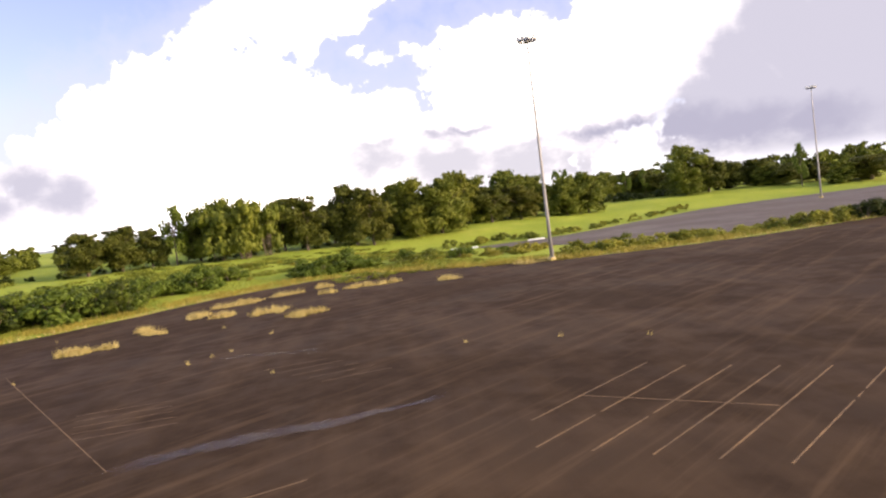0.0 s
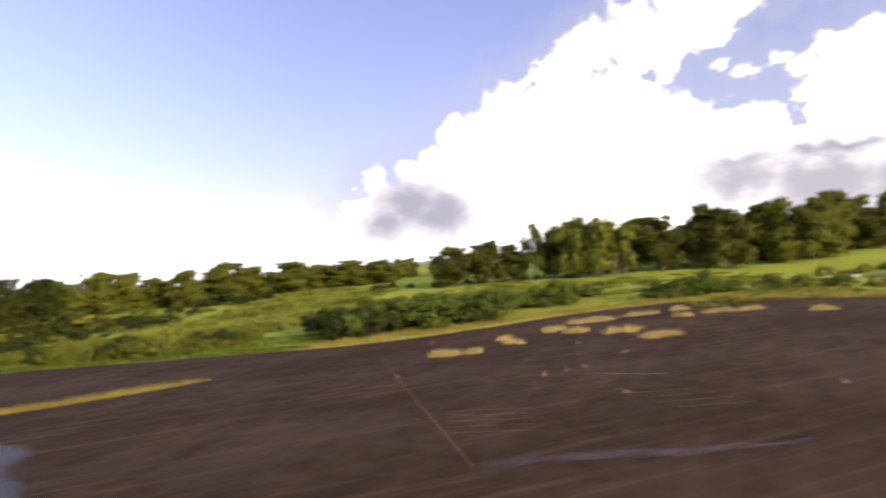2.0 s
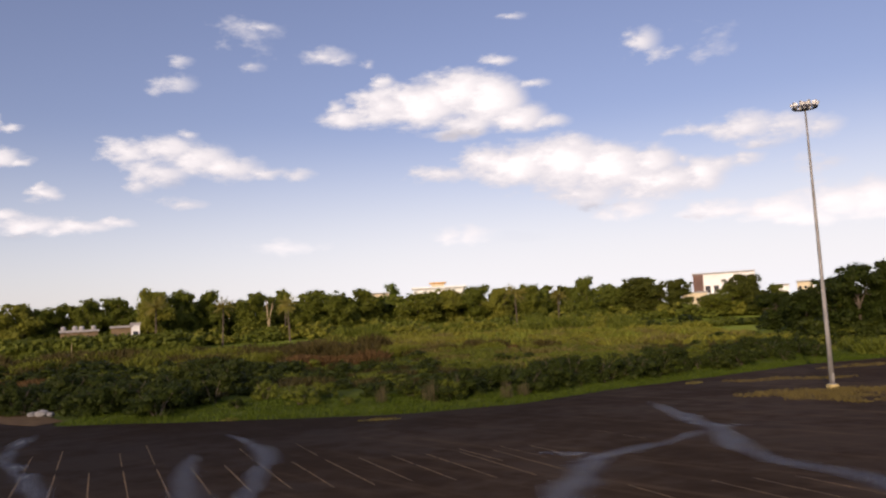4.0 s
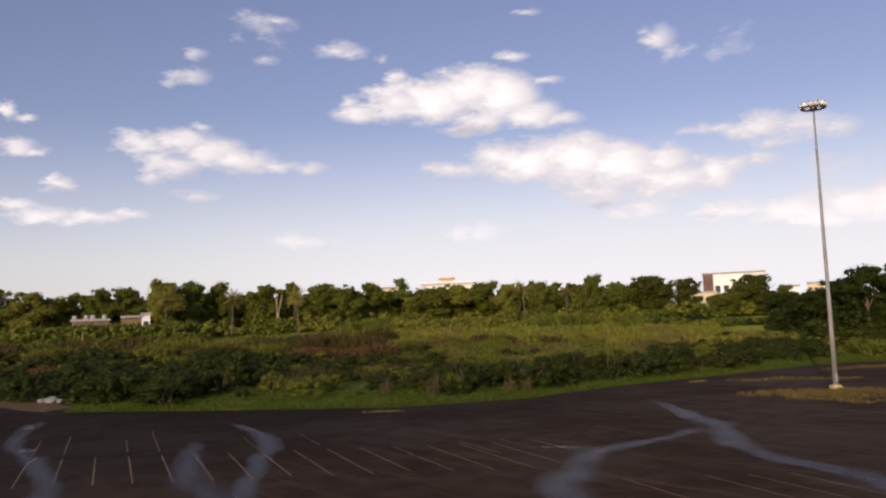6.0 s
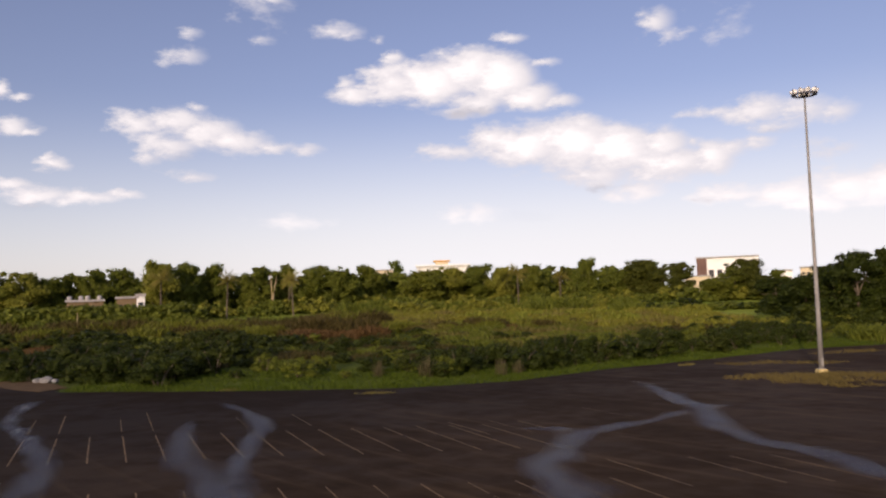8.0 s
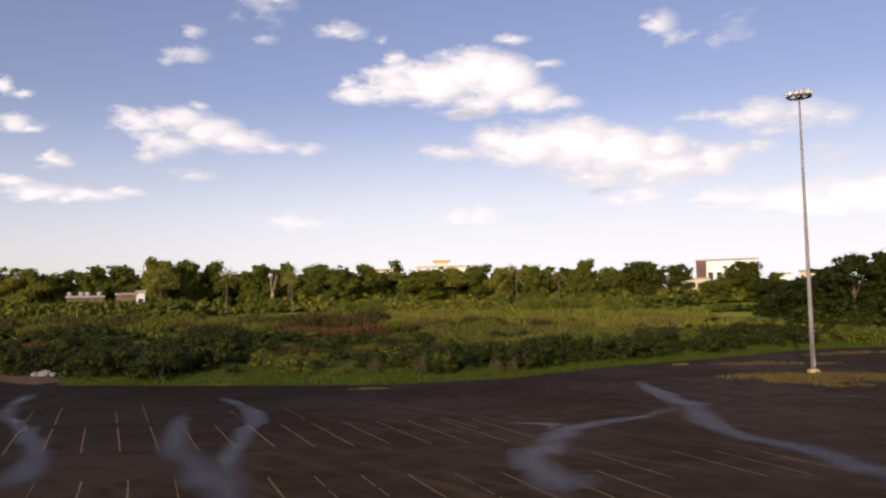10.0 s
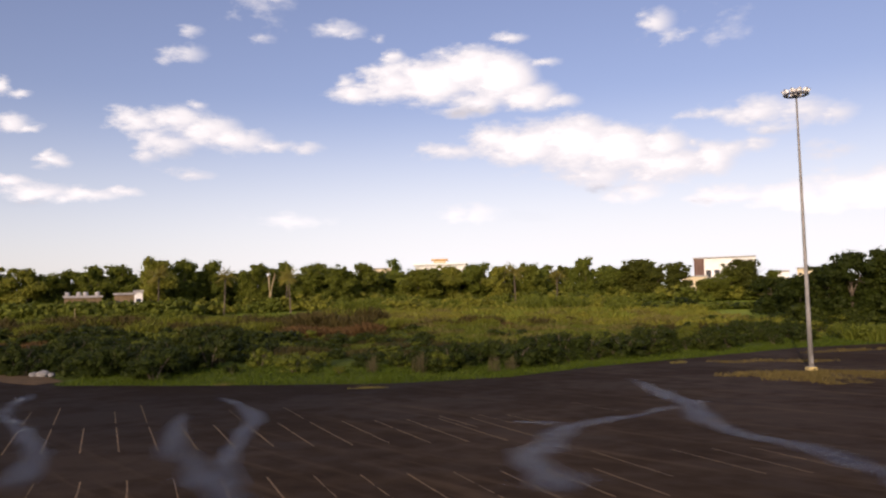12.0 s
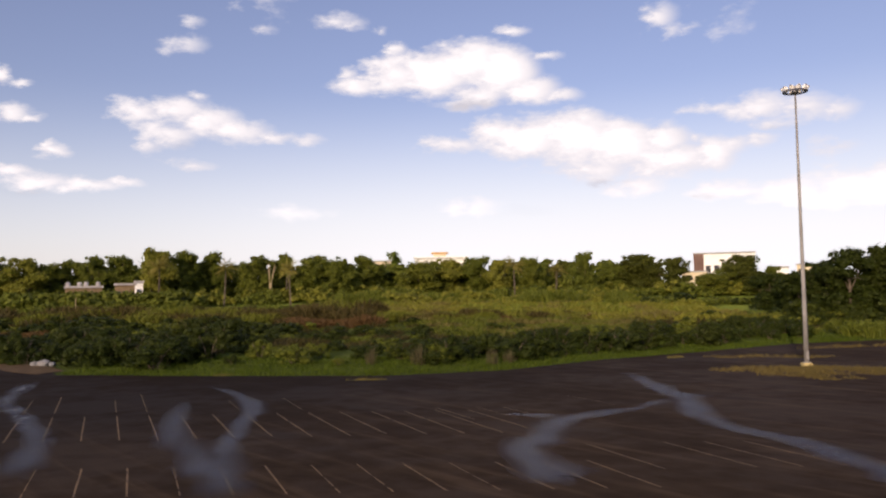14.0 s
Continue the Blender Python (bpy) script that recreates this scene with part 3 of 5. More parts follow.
# ---------------------------------------------------------------- plants
def crown_cloud(rng, lobes, leaves, size, droop=0.0, core=0.6):
    """Leaves on the outer shells of several lobes (centre, radii), round dark cores. Returns verts and faces."""
    vol = np.array([max(r) ** 2 for _, r in lobes])
    pick = rng.choice(len(lobes), leaves, p=vol / vol.sum())
    c = np.array([lo[0] for lo in lobes])[pick]
    r = np.array([lo[1] for lo in lobes])[pick]
    unit = lambda q: q / np.linalg.norm(q, axis=1)[:, None]
    n = unit(rng.normal(size=(leaves, 3)))
    n[:, 2] = np.where(n[:, 2] < -0.55, -0.6 * n[:, 2], n[:, 2])
    p = c + n * r * rng.triangular(0.45, 1.0, 1.32, (leaves, 1))
    n2 = unit(n + rng.normal(size=(leaves, 3)) * 0.55 + np.array([0, 0, 0.25]))
    u = unit(np.cross(n2, rng.normal(size=(leaves, 3))))
    v = np.cross(n2, u) * (1 - droop) + np.array([0, 0, -1.0]) * droop
    s = size * rng.uniform(0.6, 1.35, (leaves, 1))
    leaf = np.stack([p - u * s * 0.52 - v * s * 0.2, p + u * s * 0.52 - v * s * 0.2, p + v * s * (0.62 + droop)], 1)
    verts = list(leaf.reshape(-1, 3))
    k = np.arange(leaves) * 3
    faces = [tuple(f) for f in np.stack([k, k + 1, k + 2], 1)]
    if core:
        ico = bmesh.new()
        bmesh.ops.create_icosphere(ico, subdivisions=1, radius=1)
        base = np.array([v.co[:] for v in ico.verts])
        tri = [[v.index for v in f.verts] for f in ico.faces]
        ico.free()
        for c, r in lobes:
            k = len(verts)
            jig = rng.uniform(0.85, 1.1, size=(len(base), 1))
            verts += list(np.array(c) + base * jig * np.array(r) * core)
            faces += [[a + k for a in f] for f in tri]
    return verts, faces


def limbs(rng, height, spread, trunk_r, count, lean=0.0, fork=0.35):
    bm = bmesh.new()
    top = Vector((lean * height, 0, height * 0.72))
    tube(bm, [((0, 0, -0.4), trunk_r * 1.35), ((0, 0, height * 0.06), trunk_r), (top * 0.5, trunk_r * 0.72), (top, trunk_r * 0.25)], 8)
    for i in range(count):
        a = i * math.tau / count + rng.uniform(-0.4, 0.4)
        s = top * rng.uniform(fork, 0.85)
        e = Vector((math.cos(a) * spread * rng.uniform(0.5, 0.9), math.sin(a) * spread * rng.uniform(0.5, 0.9), height * rng.uniform(0.55, 0.88)))
        tube(bm, [(s, trunk_r * 0.42), (s.lerp(e, 0.55) + Vector((0, 0, height * 0.03)), trunk_r * 0.24), (e, trunk_r * 0.07)], 6)
    return bm


def broad_tree(seed, leaf_mat, bark, label, lobes_n=34, leaves=12000, open_trunk=0.05, flat=0.9, size=0.034, sparse=False):
    """A tree of height 1 and width about 1, of clumps gathered round a few boughs; scaled by its copies."""
    rng = np.random.default_rng(seed)
    root = new("tree")
    part("trunk", limbs(rng, 1.0, 0.42, 0.028, 6), bark, root, "brown bark")
    lobes = []
    skew = rng.uniform(-0.10, 0.10, 2)
    for i in range(lobes_n):
        a, q = rng.uniform(0, math.tau), rng.uniform(0, 1) ** 0.55
        z = open_trunk + (1 - open_trunk) * (i + rng.uniform(0, 1)) / lobes_n * 0.92
        wide = (0.80 + 0.35 * z if z < 0.40 else math.sqrt(max(0.04, 1.0 - ((z - 0.40) / 0.58) ** 2))) * flat
        r = rng.uniform(0.085, 0.165) * (0.8 if z > 0.75 else 1)
        x, y = math.cos(a) * q * wide * 0.40 + skew[0] * z, math.sin(a) * q * wide * 0.40 + skew[1] * z
        top = min(max(z, r * 0.8), 0.97 - r * 0.8)
        lobes.append(((x, y, top), (r, r, r * rng.uniform(0.8, 1.15))))
        for k in range(2):                 # twigs that break the outline
            b, o = rng.uniform(0, math.tau), r * rng.uniform(0.8, 1.25)
            s = r * rng.uniform(0.28, 0.5)
            lobes.append(((x + math.cos(b) * o, y + math.sin(b) * o, min(top + rng.uniform(-0.2, 1.2) * r, 1.0 - s)), (s, s, s * 0.8)))
    lobes.append(((skew[0], skew[1], 0.86), (0.11, 0.11, 0.11)))
    for i in range(5):
        a, q = rng.uniform(0, math.tau), rng.uniform(0.05, 0.28)
        lobes.append(((math.cos(a) * q, math.sin(a) * q, rng.uniform(0.80, 0.97)), (0.05, 0.05, 0.055)))
    v, f = crown_cloud(rng, lobes, leaves, size, core=0 if sparse else 0.58)
    crown = new("crown", mesh_of("crown", v, f, [leaf_mat]))
    crown.parent = root
    return tagged(root, label, "tree")


def bamboo(seed, label):
    """A clump of arching feathery canes, height 1."""
    rng = np.random.default_rng(seed)
    root = new("bamboo_clump")
    lobes = []
    for i in range(15):
        a, q = rng.uniform(0, math.tau), rng.uniform(0.03, 0.12)
        out = rng.uniform(0.15, 0.42)
        h = rng.uniform(0.72, 1.0)
        pts = [Vector((math.cos(a) * q, math.sin(a) * q, -0.01)), Vector((math.cos(a) * (q + out * 0.2), math.sin(a) * (q + out * 0.2), h * 0.55)),
               Vector((math.cos(a) * (q + out * 0.65), math.sin(a) * (q + out * 0.65), h * 0.88)), Vector((math.cos(a) * (q + out), math.sin(a) * (q + out), h * 0.95))]
        bm = bmesh.new()
        tube(bm, [(p, r) for p, r in zip(pts, (0.006, 0.005, 0.004, 0.002))], 5)
        part("cane", bm, BARK, root)
        for k, p in enumerate((pts[1].lerp(pts[2], 0.2), pts[2], pts[3] - Vector((0, 0, 0.08)))):
            r = (0.11, 0.12, 0.09)[k] * rng.uniform(0.8, 1.2)
            lobes.append((tuple(p), (r, r, r * 1.35)))
        if i % 2 == 0:
            lobes.append(((math.cos(a) * (q + 0.22), math.sin(a) * (q + 0.22), 0.25), (0.11, 0.11, 0.22)))
    v, f = crown_cloud(rng, lobes, 3000, 0.055, droop=0.35, core=0.7)
    crown = new("crown", mesh_of("crown", v, f, [LEAF_MID]))
    crown.parent = root
    return tagged(root, label, "bamboo")


def palm(seed, label, leaf):
    """A palm of height 1 with drooping feathered fronds."""
    rng = np.random.default_rng(seed)
    root = new("palm_tree")
    bm = bmesh.new()
    tube(bm, [((0, 0, -0.03), 0.030), ((0.01, 0, 0.15), 0.020), ((0.03, 0.01, 0.5), 0.017), ((0.04, 0.01, 0.80), 0.015)], 8)
    part("trunk", bm, BARK, root, "slender grey trunk")
    for i in range(24):
        a = i * 2.4 + rng.uniform(-0.2, 0.2)
        up = rng.uniform(-0.5, 1.3)
        length = rng.uniform(0.27, 0.37)
        spine = [np.array([0.04, 0.01, 0.80])]
        d = np.array([math.cos(a) * math.cos(up), math.sin(a) * math.cos(up), math.sin(up)])
        for k in range(6):
            spine.append(spine[-1] + d * length / 6)
            d = d + np.array([0, 0, -0.17])
            d /= np.linalg.norm(d)
        verts, faces = [], []
        side = np.array([-math.sin(a), math.cos(a), 0])
        for k in range(6):
            for s in (-1, 1):
                for j in range(3):
                    p = spine[k] + (spine[k + 1] - spine[k]) * j / 3
                    w = 0.075 * math.sin(math.pi * (k + j / 3 + 0.6) / 6.8)
                    q = p + side * s * w + np.array([0, 0, -w * 0.55]) + (spine[k + 1] - spine[k]) * 0.5
                    g = (spine[k + 1] - spine[k]) * 0.22
                    m = len(verts)
                    verts += [p, p + g, q + g * 0.4, q]
                    faces += [(m, m + 1, m + 2, m + 3)]
        fr = new("frond", mesh_of("frond", verts, faces, [leaf]))
        fr.parent = root
    return tagged(root, label, "palm tree")


def bush(seed, leaf, label, leaves=900, size=0.085, tall=1.0, name="bush"):
    """A rounded shrub of height 1 and width about 1.3."""
    rng = np.random.default_rng(seed)
    root = new(name)
    bm = bmesh.new()
    for i in range(5):
        a = i * 1.26 + rng.uniform(-0.3, 0.3)
        tube(bm, [((0.03 * math.cos(a), 0.03 * math.sin(a), -0.05), 0.018), ((0.16 * math.cos(a), 0.16 * math.sin(a), 0.35), 0.012),
                  ((0.3 * math.cos(a), 0.3 * math.sin(a), 0.62), 0.004)], 5)
    part("stem", bm, BARK, root)
    lobes = []
    for i in range(18):
        a, q = rng.uniform(0, math.tau), math.sqrt(rng.uniform(0, 1)) * 0.50
        r = rng.uniform(0.09, 0.23)
        z = rng.uniform(0.16, 0.80) * (1 - 0.5 * (q / 0.5) ** 2)
        lobes.append(((math.cos(a) * q, math.sin(a) * q, min(z, 1 - r)), (r, r, r * 0.95 * tall)))
    v, f = crown_cloud(rng, lobes, leaves, size, core=0.66)
    crown = new("crown", mesh_of("crown", v, f, [leaf]))
    crown.parent = root
    return tagged(root, label, "bush")


def reed_stand(seed, leaf, label, blades=440):
    """A stand of upright reeds, height 1, about 2 across."""
    rng = np.random.default_rng(seed)
    root = new("reed_clump")
    verts, faces = [], []
    for i in range(blades):
        a, q = rng.uniform(0, math.tau), math.sqrt(rng.uniform(0, 1))
        p = np.array([math.cos(a) * q, math.sin(a) * q * 0.8, -0.05])
        h = rng.uniform(0.55, 1.0) * (1 - 0.35 * q ** 3)
        d = np.array([rng.normal() * 0.12, rng.normal() * 0.12, h])
        w = rng.uniform(0.03, 0.075)
        b = rng.uniform(0, math.tau)
        s = np.array([math.cos(b), math.sin(b), 0]) * w
        k = len(verts)
        verts += [p - s * 0.5, p + s * 0.5, p + d * 0.6 + s * 0.6, p + d * 0.6 - s * 0.6, p + d + np.array([d[0], d[1], 0]) * 0.8]
        faces += [(k, k + 1, k + 2, k + 3), (k + 3, k + 2, k + 4)]
    ob = new("foliage", mesh_of("foliage", verts, faces, [leaf]))
    ob.parent = root
    return tagged(root, label, "reeds")


DEAD = []


def keep_out(ob):
    """Prototypes are only patterns for the copies."""
    DEAD.append(ob)
    return ob


def plant(pattern, x, y, height, width, turn, z=None):
    ob = copy_thing(pattern, Matrix())
    zz = land_at(x, y) if z is None else z
    ob.matrix_basis = Matrix.Translation((x, y, zz - 0.02 * height)) @ Matrix.Rotation(turn, 4, "Z") @ Matrix.Diagonal((width, width, height, 1))
    return ob


TREES_DARK = [keep_out(broad_tree(s, LEAF_DARK, BARK, "dark green broad-crowned tree at the meadow's edge", leaves=13000, open_trunk=0.14)) for s in (11, 12, 13, 14)]
TREES_DEEP = [keep_out(broad_tree(s, LEAF_DEEP_SHADE, BARK, "dark tree in a dense stand on the rise", leaves=11000)) for s in (15, 16)]
TREES_MID = [keep_out(broad_tree(s, LEAF_MID, BARK, "mid-green leafy tree on the far side of the field")) for s in (21, 22, 23)]
TREES_LIGHT = [keep_out(broad_tree(s, LEAF_LIGHT, BARK, "sunlit light green tree on the rise")) for s in (31, 32)]
TREE_THIN = keep_out(broad_tree(41, LEAF_GREY, BARK, "thin grey-green tree with an open crown", 14, 1700, 0.25, 0.8, 0.055, True))
BAMBOOS = [keep_out(bamboo(s, "tall feathery bamboo clump beside the meadow")) for s in (51, 52)]
PALM_GREEN = keep_out(palm(61, "tall green palm among the trees", LEAF_LIGHT))
PALM_DRY = keep_out(palm(62, "palm with yellowing fronds among the trees", LEAF_YELLOW))
BUSH_DARK = [keep_out(bush(s, LEAF_DEEP_SHADE, "dense dark green bush with shade in its colour beside the asphalt", 2600, 0.046)) for s in (71, 72, 73)]
BUSH_MID = [keep_out(bush(s, LEAF_MID, "leafy green bush in the rough grass", 2600, 0.046)) for s in (81, 82, 83)]
BUSH_LIGHT = [keep_out(bush(s, LEAF_LIGHT, "sunlit yellow-green bush in the meadow")) for s in (84, 85)]
BUSH_GREY = [keep_out(bush(s, LEAF_GREY, "grey-green broad-leaved bush beside the asphalt", 1300, 0.08)) for s in (91, 92, 93)]
REEDS = [keep_out(reed_stand(s, LEAF_REED, "stand of brownish reeds in the field")) for s in (101, 102)]
REEDS_RUST = keep_out(reed_stand(103, LEAF_RUST, "patch of rusty dry reeds in the field"))
REEDS_GREEN = [keep_out(reed_stand(s, LEAF_MID, "stand of tall green grass in the field")) for s in (104, 105)]
GRASS_DULL = [keep_out(reed_stand(s, m, "tall grass", 150)) for s, m in ((112, LEAF_REED), (113, LEAF_MID), (114, LEAF_REED))]
GRASS_FRESH = [keep_out(reed_stand(s, m, "tall grass", 130)) for s, m in ((115, GRASS_GREEN), (116, LEAF_MID), (117, GRASS_GREEN))]
GRASS_TALL = [keep_out(reed_stand(s, m, "tall grass", 150)) for s, m in ((108, LEAF_MID), (109, LEAF_STRAW), (110, LEAF_LIGHT), (111, LEAF_LIGHT), (118, GRASS_GREEN))]
TREES_FAR = [keep_out(broad_tree(s, m, BARK, "far tree", 14, 420, size=0.13)) for s, m in ((34, LEAF_MID), (35, LEAF_DARK), (36, LEAF_MID))]
SCRUB_DARK = [keep_out(bush(s, LEAF_DEEP_SHADE, "bush", 420, 0.105)) for s in (74, 75)]
SCRUB_MID = [keep_out(bush(s, LEAF_MID, "bush", 420, 0.105)) for s in (86, 87)]
SCRUB_LIGHT = [keep_out(bush(s, LEAF_LIGHT, "bush", 420, 0.105)) for s in (88, 89)]
STALKS = keep_out(reed_stand(106, STALK, "wispy pale dried stalks among the bushes", 60))

# stands of trees: x, y, height of the top, width
GROVE_DARK = [
    (209, 72, 15.5, 13.9),
    (215, 65, 16.2, 12.5),
    (223, 59, 14.8, 10.3),
    (230, 47, 16.9, 12.2),
    (237, 23, 19.1, 10.6),
    (233, 16, 19.2, 14.8),
    (248, 8, 16.2, 12.9),
    (238, 1, 21.3, 14.1),
    (236, -4, 19.3, 13.1),
    (253, -13, 20.7, 14.1),
    (247, -19, 21.3, 15.6),
    (248, -27, 20.6, 16.7),
    (263, -35, 22.6, 12.8),
    (269, -42, 20.2, 14.2),
    (282, -57, 21.6, 16.0),
    (265, -47, 16.0, 15.0),
    (271, -59, 15.0, 14.4),
    (289, -69, 18.7, 13.3),
    (278, -78, 16.1, 15.1),
    (283, -88, 17.5, 14.4),
]
GROVE_BAMBOO = [
    (223, 40, 20.4, 14.3),
    (222, 33, 21.3, 14.1),
    (226, 27, 18.3, 10.2),
]
GROVE_FAR = [
    (284, -85, 13.1, 12.2),
    (357, -122, 17.8, 15.4),
    (373, -136, 15.6, 17.7),
    (370, -145, 16.8, 17.7),
    (362, -150, 14.2, 17.5),
    (311, -141, 24.2, 20.3),
    (312, -151, 18.2, 15.5),
    (321, -166, 14.7, 16.1),
    (321, -177, 14.7, 17.7),
    (314, -179, 11.1, 14.8),
    (307, -182, 10.9, 15.9),
    (308, -198, 9.5, 16.3),
    (287, -195, 9.5, 10.3),
    (288, -209, 10.1, 23.9),
]
RIDGE_DARK = [
    (96, 192, 16.6, 10.9),
    (97, 183, 19.0, 11.4),
    (105, 184, 19.6, 11.6),
    (108, 176, 19.7, 12.1),
    (118, 177, 18.6, 11.7),
    (122, 170, 18.6, 12.3),
    (129, 167, 19.1, 12.4),
    (133, 159, 17.3, 11.4),
    (144, 159, 16.7, 11.0),
    (92, 199, 14.0, 9.5),
    (91, 214, 13.6, 10.2),
]
RIDGE_LIGHT = [
    (173, 181, 16.6, 11.0),
    (184, 177, 18.3, 11.3),
    (191, 174, 17.5, 11.4),
    (198, 169, 15.1, 10.5),
    (197, 155, 16.4, 12.9),
    (204, 147, 17.9, 14.8),
    (213, 142, 15.8, 13.2),
    (218, 132, 16.3, 15.0),
    (229, 127, 14.6, 11.6),
    (233, 118, 15.1, 13.5),
    (241, 111, 14.1, 15.7),
]
SKYLINE = [
    (-164, 273, 25.9, 21.1),
    (-152, 276, 24.9, 18.6),
    (-146, 283, 23.3, 14.1),
    (-142, 289, 24.7, 14.2),
    (-132, 289, 26.2, 10.5),
    (-126, 296, 26.6, 16.6),
    (-107, 280, 28.0, 16.6),
    (-100, 295, 27.8, 14.9),
    (-91, 305, 27.6, 15.2),
    (-74, 303, 25.7, 16.1),
    (-67, 318, 27.1, 12.0),
    (-52, 314, 26.1, 19.9),
    (-41, 302, 23.5, 13.5),
    (-34, 316, 25.7, 16.4),
    (-10, 315, 22.7, 19.7),
    (1, 325, 23.8, 18.0),
    (14, 325, 24.8, 16.8),
    (23, 314, 22.7, 13.9),
    (36, 320, 24.0, 11.9),
    (56, 305, 25.1, 11.0),
]
SKYLINE_EAST = [
    (68, 311, 20.5, 14.1),
    (77, 313, 24.0, 17.8),
    (84, 307, 21.7, 11.7),
    (91, 302, 22.2, 12.1),
    (98, 284, 15.3, 13.3),
    (114, 291, 22.4, 16.1),
    (108, 291, 18.7, 11.4),
    (126, 292, 17.8, 9.4),
    (114, 277, 15.5, 11.0),
    (110, 225, 16.7, 9.2),
]
PALMS = [
    (-75.8, 264.3, 21.8),
    (-95.9, 257.7, 23.2),
    (-53.9, 269.7, 21.4),
    (25.4, 273.8, 21.4),
    (39.7, 272.1, 19.0),
    (-58.5, 284.0, 22.5),
]
EMERGENT = [
    (240, 24, 19.7),
    (244, 2, 22.4),
    (267, -36, 23.5),
    (284, -54, 20.8),
    (287, -60, 22.1),
    (287, -77, 19.6),
    (291, -83, 19.7),
    (354, -130, 17.3),
    (360, -142, 17.6),
    (319, -181, 14.2),
    (290, -198, 9.8),
    (317, -188, 12.9),
]
rng = np.random.default_rng(5)


def stand(rows, patterns, group, widen=1.15):
    for x, y, top, w in rows:
        p = patterns[int(rng.integers(len(patterns)))]
        g = land_at(x, y)
        tagged(plant(p, x, y, max(top - g, 4.0), w * widen, rng.uniform(0, 6.28)), group=group)


stand(GROVE_DARK[:9], TREES_DARK, "trees along the meadow", 1.25)
stand(GROVE_DARK[9:], TREES_DARK[:2] + TREES_MID, "trees along the meadow", 1.25)
for x, y, top in EMERGENT:
    tagged(plant(TREE_THIN, x, y, top - land_at(x, y), rng.uniform(4.5, 7.5), rng.uniform(0, 6)), group="thin trees above the grove")
stand(GROVE_BAMBOO, BAMBOOS, "bamboo clumps", 1.2)
stand(GROVE_FAR, TREES_DARK + TREES_MID[:1], "trees beyond the far car park", 1.25)
stand(RIDGE_DARK, TREES_DEEP, "dark trees on the rise", 1.4)
stand(RIDGE_LIGHT, TREES_MID, "low trees on the rise", 1.4)
stand(SKYLINE, TREES_MID + TREES_LIGHT, "trees behind the field", 1.25)
stand(SKYLINE_EAST, TREES_DARK[:2] + TREES_MID, "trees behind the field", 1.25)
for i, (x, y, top) in enumerate(PALMS):
    tagged(plant(PALM_DRY if i != 5 else PALM_GREEN, x, y, (top - land_at(x, y)) * 1.04, 13.0, i * 1.3), group="palms")
plant(TREE_THIN, 290, -180, 18.6, 6.5, 0.4)
plant(BUSH_DARK[0], 117.5, -83, 4.2, 5.5, 0.4)
plant(BUSH_DARK[1], 119.0, -88, 4.6, 6.0, 1.4)
plant(TREE_THIN, 222, 52, 20.9 - land_at(222, 52), 9.5, 0.4)
plant(TREE_THIN, -28, 399, 31.7 - land_at(-28, 399), 16, 1.4)


def dead_tree(x, y, top):
    """Two bare pale trunks that part above one root."""
    root = new("dead_tree")
    z = land_at(x, y)
    root.matrix_basis = pose(x, y, z - 0.1)
    h = top - z
    for lean, r, tall in ((-0.5, 0.30, 1.0), (1.2, 0.26, 0.95)):
        bm = bmesh.new()
        tube(bm, [((0, 0, -0.3), r * 1.3), ((lean * 0.3, 0, h * 0.45), r), ((lean, 0.1, h * 0.8 * tall), r * 0.7), ((lean * 1.5, 0.2, h * tall), r * 0.3)], 9)
        tube(bm, [((lean * 0.7, 0.05, h * 0.66), r * 0.45), ((lean * 1.2 + 0.5, 0.6, h * 0.82), r * 0.2), ((lean * 1.3 + 0.8, 0.8, h * 0.92), r * 0.08)], 6)
        part("trunk", bm, BARK_PALE, root, "bare pale trunk")
    return tagged(root, "dead forked tree with bare pale trunks", "tree")


dead_tree(-67.5, 298, 22.3)


def along(x0, y0, x1, y1, count, depth, lo, hi):
    """Places in a band beside a line, to its left: x, y, height."""
    dx, dy = x1 - x0, y1 - y0
    n = math.hypot(dx, dy)
    for i in range(count):
        k = (i + rng.uniform(0, 1)) / count
        o = rng.uniform(0, 1) * depth
        yield x0 + dx * k - dy / n * o, y0 + dy * k + dx / n * o, lo + (hi - lo) * rng.uniform(0, 1) ** 1.4


def hedge(x0, y0, x1, y1, count, depth, lo, hi, patterns, group, wide=1.0):
    for x, y, h in along(x0, y0, x1, y1, count, depth, lo, hi):
        p = patterns[int(rng.integers(len(patterns)))]
        tagged(plant(p, x, y, h, h * rng.uniform(0.95, 1.5) * wide, rng.uniform(0, 6.28)), group=group)


